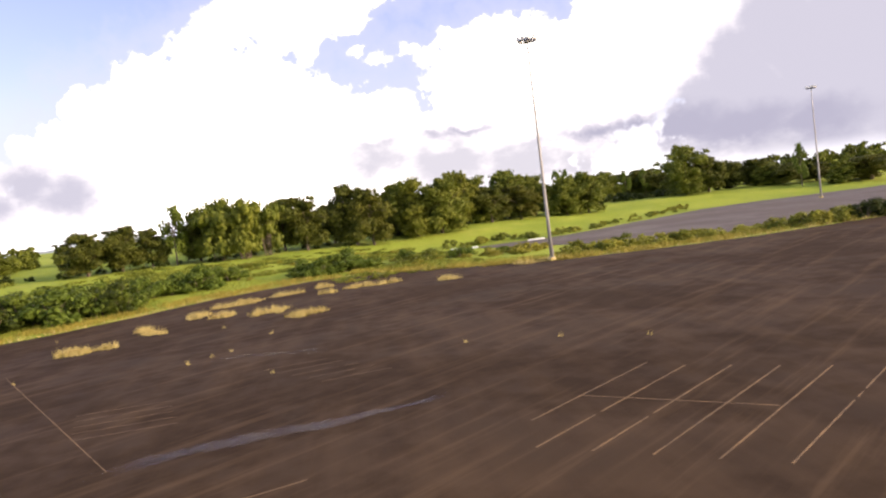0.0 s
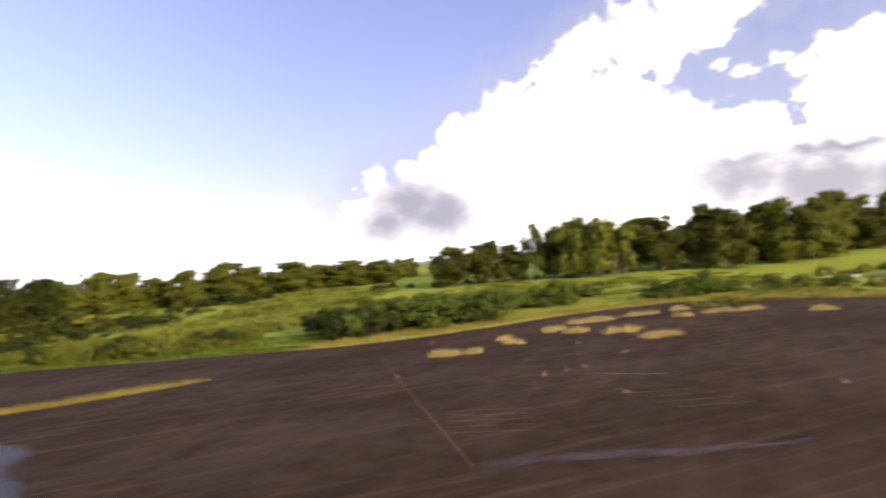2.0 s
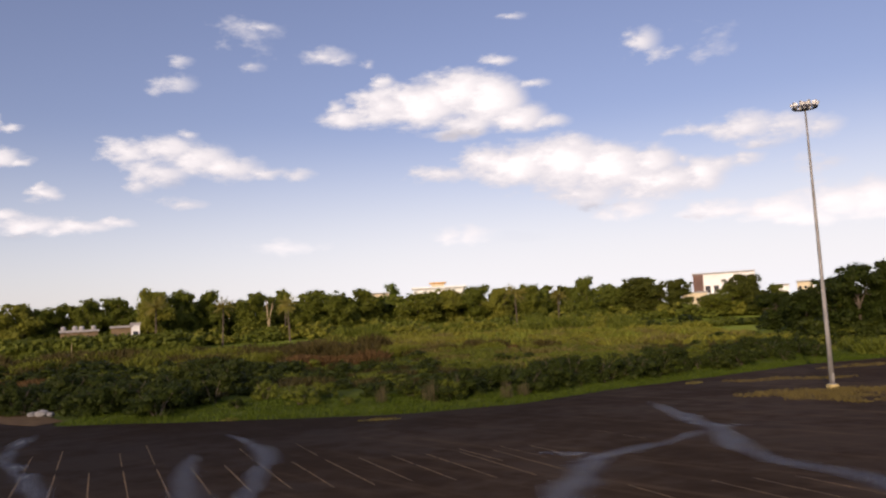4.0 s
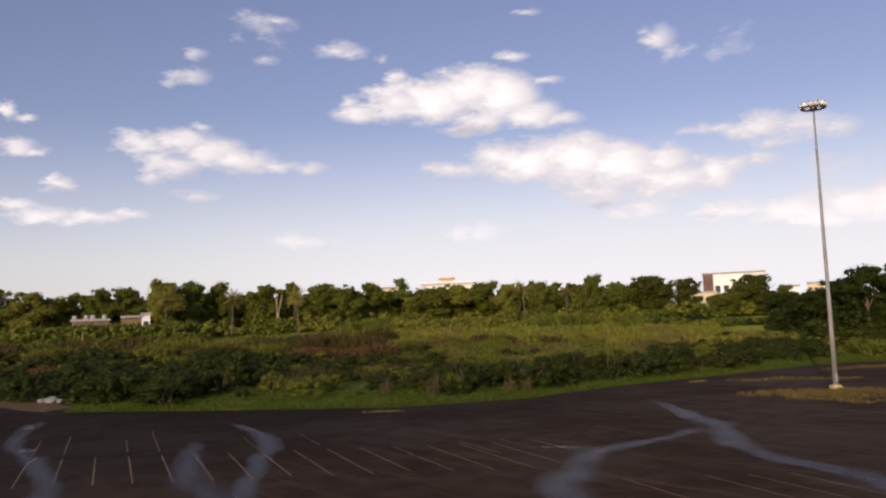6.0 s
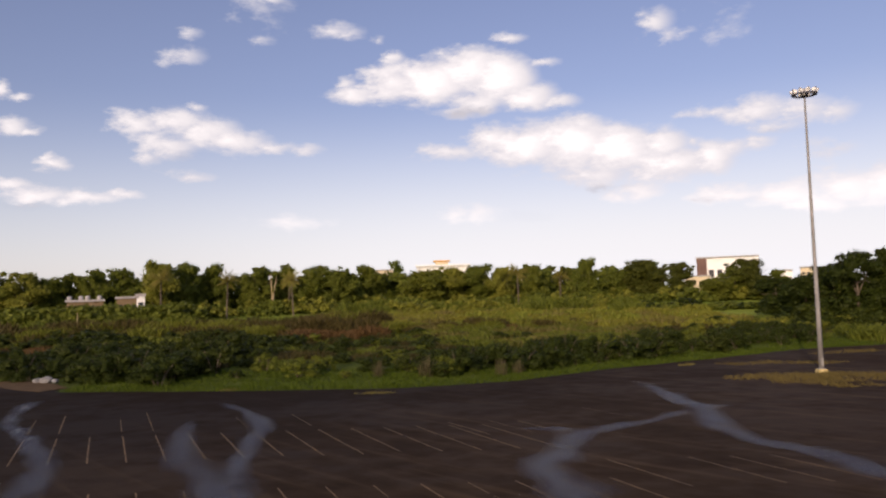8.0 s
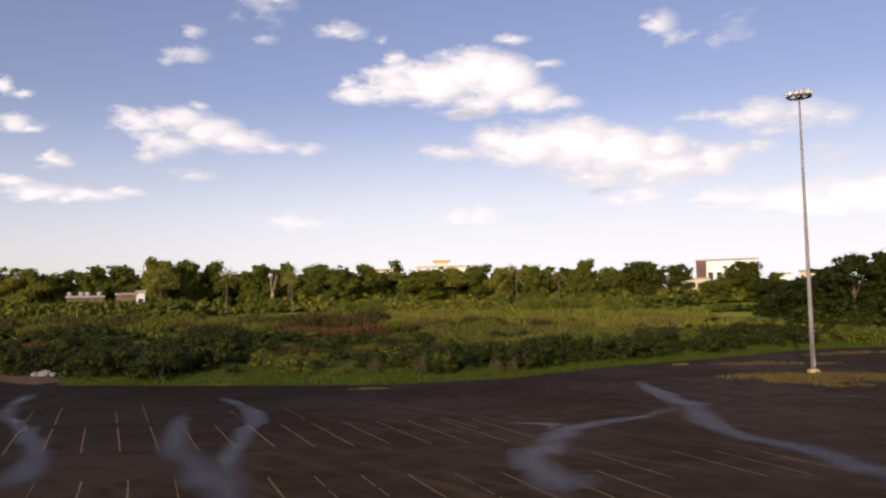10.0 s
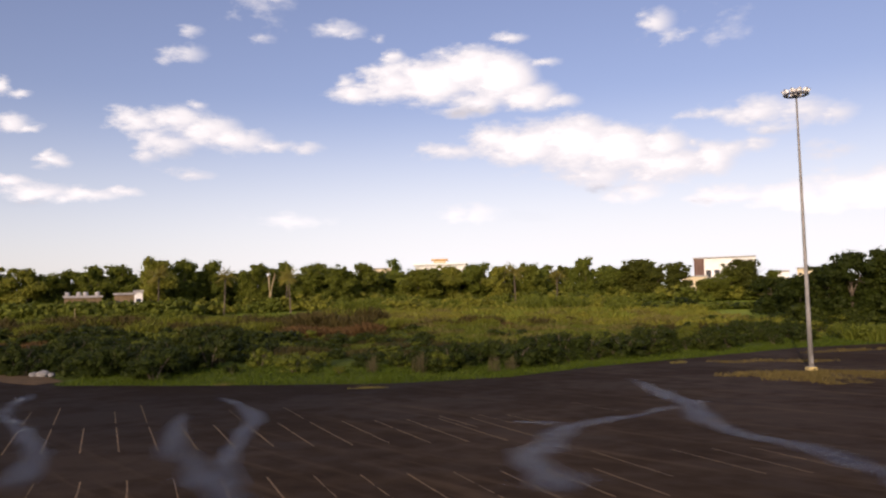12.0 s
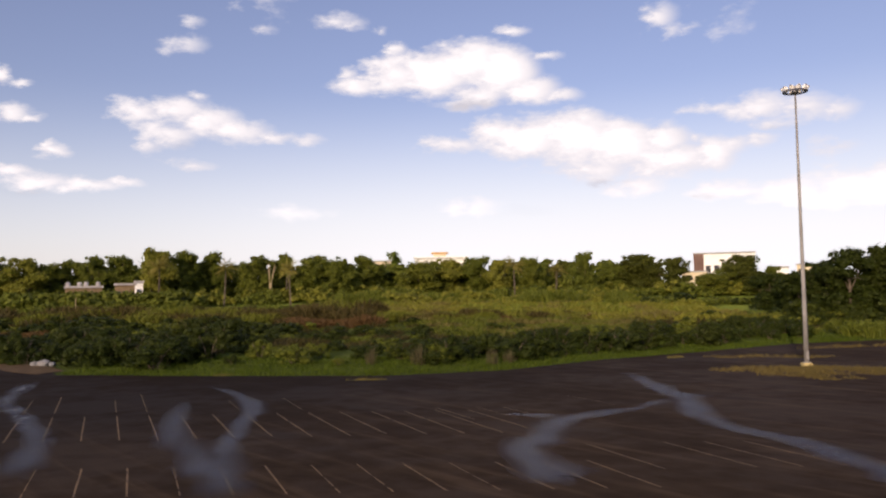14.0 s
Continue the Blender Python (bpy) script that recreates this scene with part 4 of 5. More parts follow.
def scrub(name, label, bands, patterns, wide=1.0):
    """Plants beyond counting, joined into one mesh."""
    shapes = []
    for p in patterns:
        o = next(c for c in p.children if c.name.split(".")[0] in ("crown", "foliage"))
        co = np.empty(len(o.data.vertices) * 3)
        o.data.vertices.foreach_get("co", co)
        o.data.calc_loop_triangles()
        tri = np.empty(len(o.data.loop_triangles) * 3, dtype=np.int32)
        o.data.loop_triangles.foreach_get("vertices", tri)
        shapes.append((co.reshape(-1, 3), tri.reshape(-1, 3), o.data.materials[0]))
    mats, verts, faces, index = [], [], [], []
    k = 0
    spots = [p for band in bands for p in along(*band)]
    base = land(np.array([p[0] for p in spots]), np.array([p[1] for p in spots]))
    for (x, y, h), z in zip(spots, base):
        co, fs, mat = shapes[int(rng.integers(len(shapes)))]
        if mat not in mats:
            mats.append(mat)
        w, a = h * rng.uniform(1.0, 1.5) * wide, rng.uniform(0, 6.28)
        c, s = math.cos(a) * w, math.sin(a) * w
        verts.append(np.stack([x + co[:, 0] * c - co[:, 1] * s, y + co[:, 0] * s + co[:, 1] * c, z - 0.02 * h + co[:, 2] * h], 1))
        faces.append(fs + k)
        index.append(np.full(len(fs), mats.index(mat), dtype=np.int32))
        k += len(co)
    verts, faces, index = np.concatenate(verts), np.concatenate(faces), np.concatenate(index)
    ob = new(name, mesh_of(name, verts, faces, mats, index))
    return tagged(ob, label, "scrub", kind="stuff")


# round the northern rim of the car park
hedge(-78, 126, -40, 105, 50, 28, 2.8, 6.8, BUSH_DARK, "bushes behind the car park")
hedge(-34, 107, 0, 103, 14, 16, 1.4, 3.8, BUSH_DARK + BUSH_MID, "bushes behind the car park")
hedge(0, 103, 16, 113, 16, 14, 2.2, 5.6, BUSH_DARK, "bushes behind the car park")
hedge(16, 114, 44, 131, 28, 14, 1.5, 5.4, BUSH_DARK, "bushes behind the car park")
hedge(44, 131, 74, 147, 36, 16, 1.8, 4.4, BUSH_DARK + BUSH_DARK + BUSH_MID[:1], "bushes behind the car park")
scrub("rim_scrub", "dense dark bushes grown together behind the asphalt", [(96, 136, 101, 80, 90, 16, 1.6, 3.6), (74, 147, 98, 132, 34, 14, 2.0, 4.0)], SCRUB_DARK + SCRUB_MID[:1] + REEDS_GREEN, 1.05)
hedge(107, 60, 124, 38, 46, 17, 3.4, 7.2, BUSH_GREY + BUSH_DARK[:1], "broad-leaved bushes east of the car park")
hedge(122, 44, 160, 24, 40, 11, 2.2, 5.0, BUSH_GREY, "broad-leaved bushes east of the car park")
hedge(146, 14, 152, -4, 16, 10, 2.4, 5.4, BUSH_GREY + BUSH_MID[:1], "broad-leaved bushes east of the car park")
hedge(150, -6, 168, -34, 20, 12, 1.6, 4.0, BUSH_MID + BUSH_GREY, "bushes in the meadow")
hedge(122, -34, 117, -80, 36, 14, 1.4, 3.8, BUSH_LIGHT + BUSH_LIGHT + BUSH_MID[:1], "weeds beside the car park")
scrub("weeds", "tall yellow-green weeds between the two car parks", [(122, -32, 116, -80, 90, 18, 0.8, 2.8), (116, -80, 122, -120, 40, 12, 1.2, 3.4)], SCRUB_LIGHT, 1.3)
scrub("far_scrub", "sunlit scrub behind the far car park", [(208, -22, 212, -60, 16, 10, 1.4, 3.6), (212, -62, 270, -128, 40, 10, 0.8, 2.4)], SCRUB_LIGHT + SCRUB_MID)
# across the field to the north
scrub("reed_bed", "brownish green reeds standing across the field", [(-135, 180, -20, 168, 110, 34, 2.8, 5.8), (-20, 168, 34, 178, 30, 12, 1.4, 3.2)], REEDS + REEDS_GREEN[:1], 1.0)
scrub("dry_reed_bed", "rusty dry reeds in the field", [(-36, 163, -16, 162, 9, 3, 2.0, 3.8), (-92, 160, -84, 159, 3, 2, 1.6, 2.8), (12, 174, 36, 184, 6, 6, 1.0, 1.8)], [REEDS_RUST], 1.0)
scrub("field_scrub", "low green bushes scattered over the field", [(50, 160, 90, 170, 22, 20, 1.0, 2.8), (120, 170, 190, 110, 26, 30, 2.0, 4.4), (60, 236, 130, 220, 44, 24, 2.0, 4.6)], SCRUB_MID + SCRUB_DARK, 1.5)
scrub("dark_field_scrub", "dark rough scrub filling the field", [(-80, 128, -34, 120, 150, 50, 1.0, 3.6), (-34, 122, 10, 116, 90, 46, 0.6, 2.2), (-140, 150, -66, 124, 90, 46, 1.5, 4.5), (68, 158, 120, 166, 130, 34, 1.0, 3.0), (80, 146, 150, 120, 110, 30, 1.0, 3.0), (8, 124, 62, 156, 50, 12, 0.7, 2.2)], SCRUB_DARK + SCRUB_DARK + SCRUB_MID[:1], 1.5)
scrub("light_field_scrub", "low yellow-green bushes over the field", [(10, 132, 50, 152, 26, 26, 0.6, 2.0)], SCRUB_LIGHT + SCRUB_MID[:1])
scrub("field_grass", "tall yellow-green grass over the field", [(-10, 190, 70, 182, 60, 46, 1.0, 2.6)], SCRUB_LIGHT, 1.8)
scrub("straw_grass", "tall olive and straw-coloured grass over the field", [(0, 140, 48, 152, 180, 36, 0.9, 2.2), (-24, 176, 10, 178, 20, 10, 1.0, 2.0)], GRASS_TALL[:2], 1.7)
scrub("tall_grass", "tall green and straw-coloured grass over the field", [(-30, 182, 76, 178, 270, 62, 1.2, 3.0)], GRASS_TALL[1:], 1.7)
scrub("dull_grass", "tall dull green and brownish grass over the field", [(-74, 128, 0, 116, 170, 50, 0.6, 1.7), (-125, 206, -30, 200, 130, 40, 1.6, 3.8), (44, 150, 112, 156, 130, 40, 0.8, 2.0)], GRASS_DULL, 1.7)
scrub("meadow_grass", "tall bright green grass over the meadow", [(130, 60, 205, 30, 110, 34, 0.4, 1.3), (150, 26, 215, -20, 100, 34, 0.4, 1.2), (124, -20, 200, -26, 60, 26, 0.4, 1.2), (114, 74, 215, 92, 210, 40, 0.6, 2.0)], GRASS_FRESH, 2.2)
scrub("meadow_weeds", "bright green weeds standing in the meadow", [(150, 20, 210, -20, 26, 30, 0.6, 1.6), (124, -20, 200, -26, 40, 26, 0.4, 1.6), (150, -30, 172, -44, 26, 10, 0.8, 2.4), (150, 90, 215, 96, 16, 30, 0.8, 2.0)], SCRUB_LIGHT + SCRUB_MID[:1], 1.7)
scrub("sunlit_scrub", "sunlit yellow-green scrub below the trees", [(-40, 242, 62, 238, 90, 40, 2.4, 6.5)], SCRUB_LIGHT + REEDS_GREEN[:1])
scrub("shaded_scrub", "dense green scrub below the trees", [(-160, 246, 0, 288, 90, 22, 3.5, 9.0), (0, 288, 130, 272, 70, 22, 3.5, 9.0), (120, 300, 200, 230, 40, 24, 3.5, 7.0)], SCRUB_MID + SCRUB_LIGHT[:1])
# the shadow beneath the crowns is given by the darkest leaf colour
scrub("grove_undergrowth", "undergrowth coloured dark for shade at the foot of the grove", [(206, 96, 246, 0, 22, -6, 1.2, 3.2), (246, 0, 310, -90, 28, -8, 1.2, 3.6), (310, -90, 335, -130, 16, -6, 2.0, 5.0), (335, -130, 345, -270, 46, -14, 2.0, 5.0)], SCRUB_DARK)
scrub("ridge_foot_scrub", "green scrub grown up round the foot of the dark trees", [(84, 186, 150, 148, 80, -14, 2.6, 6.0), (66, 172, 128, 146, 50, -10, 1.4, 3.2)], SCRUB_MID[:1] + SCRUB_DARK, 1.2)
scrub("rough_scrub", "low bushes before the trees", [(-135, 236, -80, 240, 40, 8, 2.5, 5.5), (-142, 244, -86, 249, 60, 4, 8.4, 9.8)], SCRUB_MID)
scrub("far_woods", "distant woods on the skyline", [(-200, 296, 96, 338, 150, 25, 11.0, 16.5), (330, 60, 430, -160, 90, 20, 7.0, 15.0), (430, -160, 420, -330, 70, 20, 8.0, 15.0), (150, 220, 300, 90, 120, 24, 4.0, 8.5)], TREES_FAR, 0.8)
for x, y, h in ((-10, 106, 3.2), (-3.5, 105, 3.8), (6.5, 105, 3.2), (9, 106.5, 2.8)):
    tagged(plant(STALKS, x, y, h, h * 0.30, x), group="dried stalks")

for ob in DEAD:
    for o in (*ob.children_recursive, ob):
        bpy.data.objects.remove(o)


# ---------------------------------------------------------------- high lamp masts
def lamp_mast():
    root = new("lamp_mast")
    bm = bmesh.new()
    tube(bm, [((0, 0, 0.55), 0.30), ((0, 0, 8), 0.255), ((0, 0, 18), 0.20), ((0, 0, 28), 0.145), ((0, 0, 34.6), 0.105)], 14)
    part("pole", bm, STEEL, root, "tapered galvanised steel pole", True)
    bm = bmesh.new()
    box(bm, -0.55, 0.55, -0.55, 0.55, -0.1, 0.5, 0.06)
    part("footing", bm, FOOTING, root, "square yellow-painted concrete footing")
    bm = bmesh.new()
    tube(bm, [((0, 0, 0.5), 0.5), ((0, 0, 0.58), 0.5)], 16)
    part("base_plate", bm, STEEL, root)
    bm = bmesh.new()
    box(bm, -0.14, 0.14, -0.38, -0.27, 0.9, 1.9, 0.02)
    part("hatch", bm, STEEL, root)
    bm = bmesh.new()
    bmesh.ops.create_cone(bm, cap_ends=True, segments=16, radius1=0.45, radius2=0.30, depth=0.9, matrix=Matrix.Translation((0, 0, 35.0)))
    part("head_frame", bm, STEEL, root)
    bm = bmesh.new()
    n = 32
    tube(bm, [((math.cos(k * math.tau / n) * 1.40, math.sin(k * math.tau / n) * 1.40, 34.72), 0.13) for k in range(n + 1)], 6, False)
    part("ring", bm, LAMP_BODY, root, "dark steel lamp ring")
    for k in range(4):
        bm = bmesh.new()
        a = k * math.pi / 2
        tube(bm, [((0.3 * math.cos(a), 0.3 * math.sin(a), 34.9), 0.05), ((1.40 * math.cos(a), 1.40 * math.sin(a), 34.75), 0.05)], 6)
        part("spoke", bm, STEEL, root)
    for k in range(10):                    # floodlights that shine down across the ring
        a = k * math.tau / 10 + 0.2
        out = Matrix.Translation((1.40 * math.cos(a), 1.40 * math.sin(a), 35.12)) @ Matrix.Rotation(a + math.pi, 4, "Z") @ Matrix.Rotation(radians(-58), 4, "Y")
        bm = bmesh.new()
        bmesh.ops.create_cone(bm, cap_ends=True, segments=14, radius1=0.33, radius2=0.17, depth=0.36, matrix=out)
        head = part("floodlight", bm, LAMP_WHITE, root, "white bowl-shaped floodlight")
        bm = bmesh.new()
        bmesh.ops.create_cone(bm, cap_ends=True, segments=14, radius1=0.29, radius2=0.31, depth=0.05, matrix=out @ Matrix.Translation((0, 0, -0.21)))
        part("lens", bm, LAMP_WHITE, head, "bright white lens")
        bm = bmesh.new()
        box(bm, -0.10, 0.10, -0.09, 0.09, 0.17, 0.30, 0.02)
        bm.transform(out)
        part("ballast_box", bm, STEEL, head)
    return root


mast = lamp_mast()
mast.matrix_basis = pose(45.2, 95.8, 0)
tagged(mast, "tall steel lamp mast on a dry grass island", "lamp mast", "lamp masts")
tagged(copy_thing(mast, pose(117.1, -28.5, 0, 0, 0, 20)), "tall steel lamp mast at the weedy rim of the asphalt", "lamp mast", "lamp masts")
tagged(copy_thing(mast, pose(226, -146, FAR_LOT_Z, 0, 0, 50)), "distant steel lamp mast on the far car park", "lamp mast", "lamp masts")


# ---------------------------------------------------------------- painted lines on the car park
def stripe_mesh(length, width, seed):
    """A painted stroke with a chipped outline, 4 mm thick."""
    r = np.random.default_rng(seed)
    n = max(4, int(length / 0.5))
    left = [(-width / 2 * r.uniform(0.55, 1.1), length * i / n) for i in range(n + 1)]
    right = [(width / 2 * r.uniform(0.55, 1.1), length * i / n) for i in range(n + 1)]
    verts = [(x, y, 0.006) for x, y in left] + [(x, y, 0.006) for x, y in right]
    faces = [(i, i + n + 1, i + n + 2, i + 1) for i in range(n) if r.uniform() > 0.02]
    return mesh_of("parking_line", verts, faces, [PAINT_LINE])


STRIPES = {}


def stripe(x0, y0, x1, y1, width=0.125):
    length = round(math.hypot(x1 - x0, y1 - y0), 0)
    key = (length, int(rng.integers(4)))
    if key not in STRIPES:
        STRIPES[key] = stripe_mesh(max(length, 1.0), width, len(STRIPES))
    ob = new("parking_line", STRIPES[key])
    ob.parent = lot
    ob.matrix_basis = pose(x0, y0, 0, 0, 0, math.degrees(math.atan2(-(x1 - x0), y1 - y0)))
    return ob


for i in range(15):                      # slanted bays facing the field
    x = -31.5 + 2.75 * i
    stripe(x, 54.8 + 0.04 * i, x - 5.0, 66.2)
    if i in (0, 1, 3, 4, 7, 9):          # the same strokes go on, fainter, behind the cross aisle
        run = rng.uniform(6, 15)
        stripe(x - 5.9, 68.2, x - 5.9 - run * 0.44, 68.2 + run, 0.09)
for i in range(14):                      # the next row, nearer
    x = -27.0 + 2.75 * i
    stripe(x + 2.4, 39.5, x - 0.4, 46.4)
for i in range(6):                       # the row below the masts' aisle
    x = 9.5 + 2.6 * i
    if i not in (1,):
        stripe(x + 3.0, 43.5, x, 50.6)
for x, y in ((2.9, 67.5), (5.3, 67.0), (12.0, 73.6), (-0.6, 67.3)):
    stripe(x + 3.0, y - 6.0, x, y)
for i in range(6):                       # double row to the east, with its spine
    x, y = 41.5 - 1.56 * i, -13.6 - 2.0 * i
    far = 0.76 if i == 0 else 1.0
    stripe(x - 10.0 * far, y + 11.4 * far, x, y, 0.12)
stripe(30.2, -15.6, 36.9, -8.4, 0.10)
stripe(29.4, 8.4, 30.6, 5.6, 0.12)
stripe(27.6, 9.4, 28.6, 6.6, 0.10)
for i in range(5):                       # worn bays beside the long joint
    stripe(44.1 + 1.7 * i, 20.0 + 0.5 * i, 44.1 + 1.7 * i + 0.4, 14.4 + 0.5 * i, 0.08)
stripe(36.0, 15.4, 71.5, 35.0, 0.07)
for i in range(5):
    stripe(50.3 + 1.8 * i, 5.7 + 1.2 * i, 51.4 + 1.8 * i, 1.2 + 1.2 * i, 0.09)


# ---------------------------------------------------------------- rain water
def puddle(points, widths, label, full=1.0):
    """A thin winding film of water along a line, with soft broken rims."""
    n = 14
    pts = [Vector((x, y, 0)) for x, y in points]
    fine, wide = [], []
    for i in range(len(pts) - 1):
        p0, p1, p2, p3 = pts[max(i - 1, 0)], pts[i], pts[i + 1], pts[min(i + 2, len(pts) - 1)]
        for k in range(n):
            s = k / n
            fine.append(0.5 * ((2 * p1) + (p2 - p0) * s + (2 * p0 - 5 * p1 + 4 * p2 - p3) * s ** 2 + (3 * p1 - p0 - 3 * p2 + p3) * s ** 3))
            wide.append(widths[i] * (1 - s) + widths[i + 1] * s)
    fine.append(pts[-1])
    wide.append(widths[-1])
    verts, faces, rim = [], [], []
    cols = 9
    for i, p in enumerate(fine):
        d = fine[min(i + 1, len(fine) - 1)] - fine[max(i - 1, 0)]
        side = Vector((-d.y, d.x, 0)).normalized()
        j = noise.noise((p.x * 0.3, p.y * 0.3, 1.7))
        j2 = noise.noise((p.x * 1.1, p.y * 1.1, 7.7))
        p = p + side * 0.7 * noise.noise((p.x * 0.25, p.y * 0.25, 5.2))
        w = wide[i] * max(0.4, 0.85 + 0.5 * j + 0.2 * j2)
        end = min(1.0, min(i, len(fine) - 1 - i) / 10)
        for c in range(cols):
            s = c / (cols - 1) * 2 - 1
            verts.append(p + side * s * w * 1.8 + Vector((0, 0, 0.004)))
            rim.append((1 - s * s) ** 1.8 * (0.3 + 0.7 * end) * end * full)
    for i in range(len(fine) - 1):
        for c in range(cols - 1):
            k = i * cols + c
            faces.append((k, k + 1, k + cols + 1, k + cols))
    me = mesh_of("puddle", verts, faces, [WATER])
    at = me.attributes.new("rim", "FLOAT", "POINT")
    at.data.foreach_set("value", rim)
    ob = new("puddle", me)
    ob.location = (0, 0, 0.004 + 0.002 * len([o for o in bpy.data.objects if o.name.startswith("puddle")]))
    return tagged(ob, label, "puddle", "rain water on the asphalt", "structure")


puddle([(22.1, 97.6), (21.7, 82.7), (22.0, 72.8), (20.9, 62.9), (21.0, 55.7), (23.1, 50.4), (24.0, 42.0), (23.7, 34.5)],
       [0.7, 1.1, 1.5, 1.5, 1.3, 1.3, 1.5, 2.2], "winding runnel of rain water on dark asphalt")
puddle([(22.0, 72.8), (17.4, 66.6), (11.8, 62.9), (8.7, 59.7), (6.4, 53.0), (5.0, 49.4), (5.4, 43.8), (5.8, 38.9)],
       [0.7, 0.8, 1.1, 1.5, 1.6, 2.0, 1.8, 1.6], "branching shallow puddle on dark asphalt")
puddle([(-51.0, 97.5), (-47.6, 86.6), (-44.7, 78.2), (-38.6, 69.1), (-31.3, 58.4), (-26.8, 49.3), (-24.3, 41.0)],
       [0.9, 1.1, 1.0, 1.0, 1.1, 1.2, 1.4], "winding runnel of rain water between the bays")
puddle([(-27.3, 87.5), (-21.5, 79.6), (-17.5, 70.1), (-16.2, 61.8), (-14.6, 51.8), (-12.6, 43.5), (-10.5, 37.0)],
       [0.5, 0.9, 1.2, 0.9, 1.1, 1.6, 2.0], "winding runnel of rain water between the bays")
puddle([(-25.6, 76.0), (-23.6, 68.0), (-20.9, 58.4), (-17.7, 52.3), (-14.7, 46.5), (-11.5, 39.0)],
       [0.5, 0.9, 1.2, 1.4, 1.4, 1.8], "broad shallow puddle across the bays", 0.9)
puddle([(55.0, 87.1), (45.0, 65.4), (40.4, 53.0), (35.0, 47.9), (28.1, 39.0), (22.5, 31.6)],
       [0.7, 1.3, 1.5, 1.6, 1.7, 2.4], "winding runnel of rain water on dark asphalt")
puddle([(4.4, 64.6), (7.1, 62.9), (10.4, 60.8)], [0.5, 1.0, 0.9], "faint film of water beside a runnel")
puddle([(32.3, 36.3), (28.4, 32.6), (27.5, 28.5)], [0.6, 0.9, 0.8], "small puddle on dark asphalt")
puddle([(19.5, 77.0), (23.0, 72.5), (27.5, 71.5)], [0.4, 0.8, 0.4], "faint film of water beside a runnel", 0.8)
puddle([(35.5, 17.5), (37.4, 13.0), (38.4, 9.0), (39.0, 5.5), (40.2, 1.0), (42.8, -3.2)], [1.1, 1.1, 1.0, 0.8, 0.6, 0.4], "faint long film of water on dark asphalt", 0.8)
puddle([(67.0, 18.5), (65.2, 13.0), (63.6, 8.0), (62.4, 4.0)], [0.4, 0.7, 0.6, 0.4], "faint film of water on dark asphalt", 0.6)


# ---------------------------------------------------------------- grass
def tufts(name, label, spots, blades, height, mat, spread=1.0):
    """Grass blades round the given spots (x, y, radius along, radius across, turn)."""
    verts, faces = [], []
    for x, y, ra, rb, turn in spots:
        n = max(12, int(blades * ra * rb))
        a, q = rng.uniform(0, math.tau, n), rng.uniform(0, 1, n) ** 0.62
        u, v = np.cos(a) * q * ra, np.sin(a) * q * rb
        c, s = math.cos(turn), math.sin(turn)
        px, py = x + u * c - v * s, y + u * s + v * c
        d1 = signed(LOT, px, py)
        pz = np.where(d1 < 0.8, 0.0, land(px, py))
        for i in range(n):
            h = height * min(1.0, 0.35 + 0.7 * rb) * rng.uniform(0.15, 1.0) ** 1.3 * (1 - 0.5 * q[i] ** 2)
            b = rng.uniform(0, math.tau)
            w = rng.uniform(0.03, 0.08) * (1.0 if rb > 0.31 else 0.45)
            k = len(verts)
            dx, dy = rng.normal() * 0.45 * h, rng.normal() * 0.45 * h
            cx, cy = math.cos(b) * w, math.sin(b) * w
            verts += [(px[i] - cx, py[i] - cy, pz[i] - 0.03), (px[i] + cx, py[i] + cy, pz[i] - 0.03), (px[i] + dx, py[i] + dy, pz[i] + h)]
            faces.append((k, k + 1, k + 2))
    ob = new(name, mesh_of(name, verts, faces, [mat]))
    return tagged(ob, label, "grass", kind="stuff")


rim_spots, rim_green = [], []
for (ax, ay), (bx, by) in zip(LOT[:22], LOT[1:23]):
    n = max(1, int(math.hypot(bx - ax, by - ay) / 3.0))
    t = math.atan2(by - ay, bx - ax)
    for i in range(n):
        k = (i + 0.5) / n
        x, y = ax + (bx - ax) * k, ay + (by - ay) * k
        nx, ny = -math.sin(t), math.cos(t)
        side = 1 if signed(LOT, x + nx * 3, y + ny * 3) > 0 else -1
        rim_spots.append((x + nx * side * 0.9, y + ny * side * 0.9, 2.2, 1.1, t))
        for o in (3.0, 6.0, 9.5, 13.0, 17.0):
            rim_green.append((x + nx * side * o + rng.uniform(-1, 1), y + ny * side * o, 2.4, 1.7, t))
east = [s for s in rim_spots if s[0] > 96 and s[1] < 60]
verge = [(x + rng.uniform(-0.5, 6.5), y + rng.uniform(-0.5, 4.5), ra, rb * 1.6, t) for x, y, ra, rb, t in east for _ in range(3)]
tufts("verge_grass", "yellow-green grass along the rim of the asphalt", verge, 38, 1.2, GRASS_YELLOW)
tufts("dry_verge_grass", "dry yellow grass along the rim of the asphalt", east, 16, 0.8, GRASS_DRY)
is_east = lambda q: q[0] > 96 and q[1] < 62
tufts("grass", "rough green grass behind the rim of the asphalt", [q for q in rim_green if is_east(q)], 18, 0.8, GRASS_GREEN)
tufts("shaded_grass", "green grass coloured darker for shade behind the rim of the asphalt", [q for q in rim_green + rim_spots if not is_east(q)], 40, 0.8, GRASS_SHADED)
islands = [(47.5, 90.0, 16.0, 4.4, -0.35), (40.5, 88.5, 8.0, 4.0, -0.9), (48.5, 109.5, 9.5, 1.9, -0.15), (66, 125, 9, 1.6, 0.2)]
island_spots = []
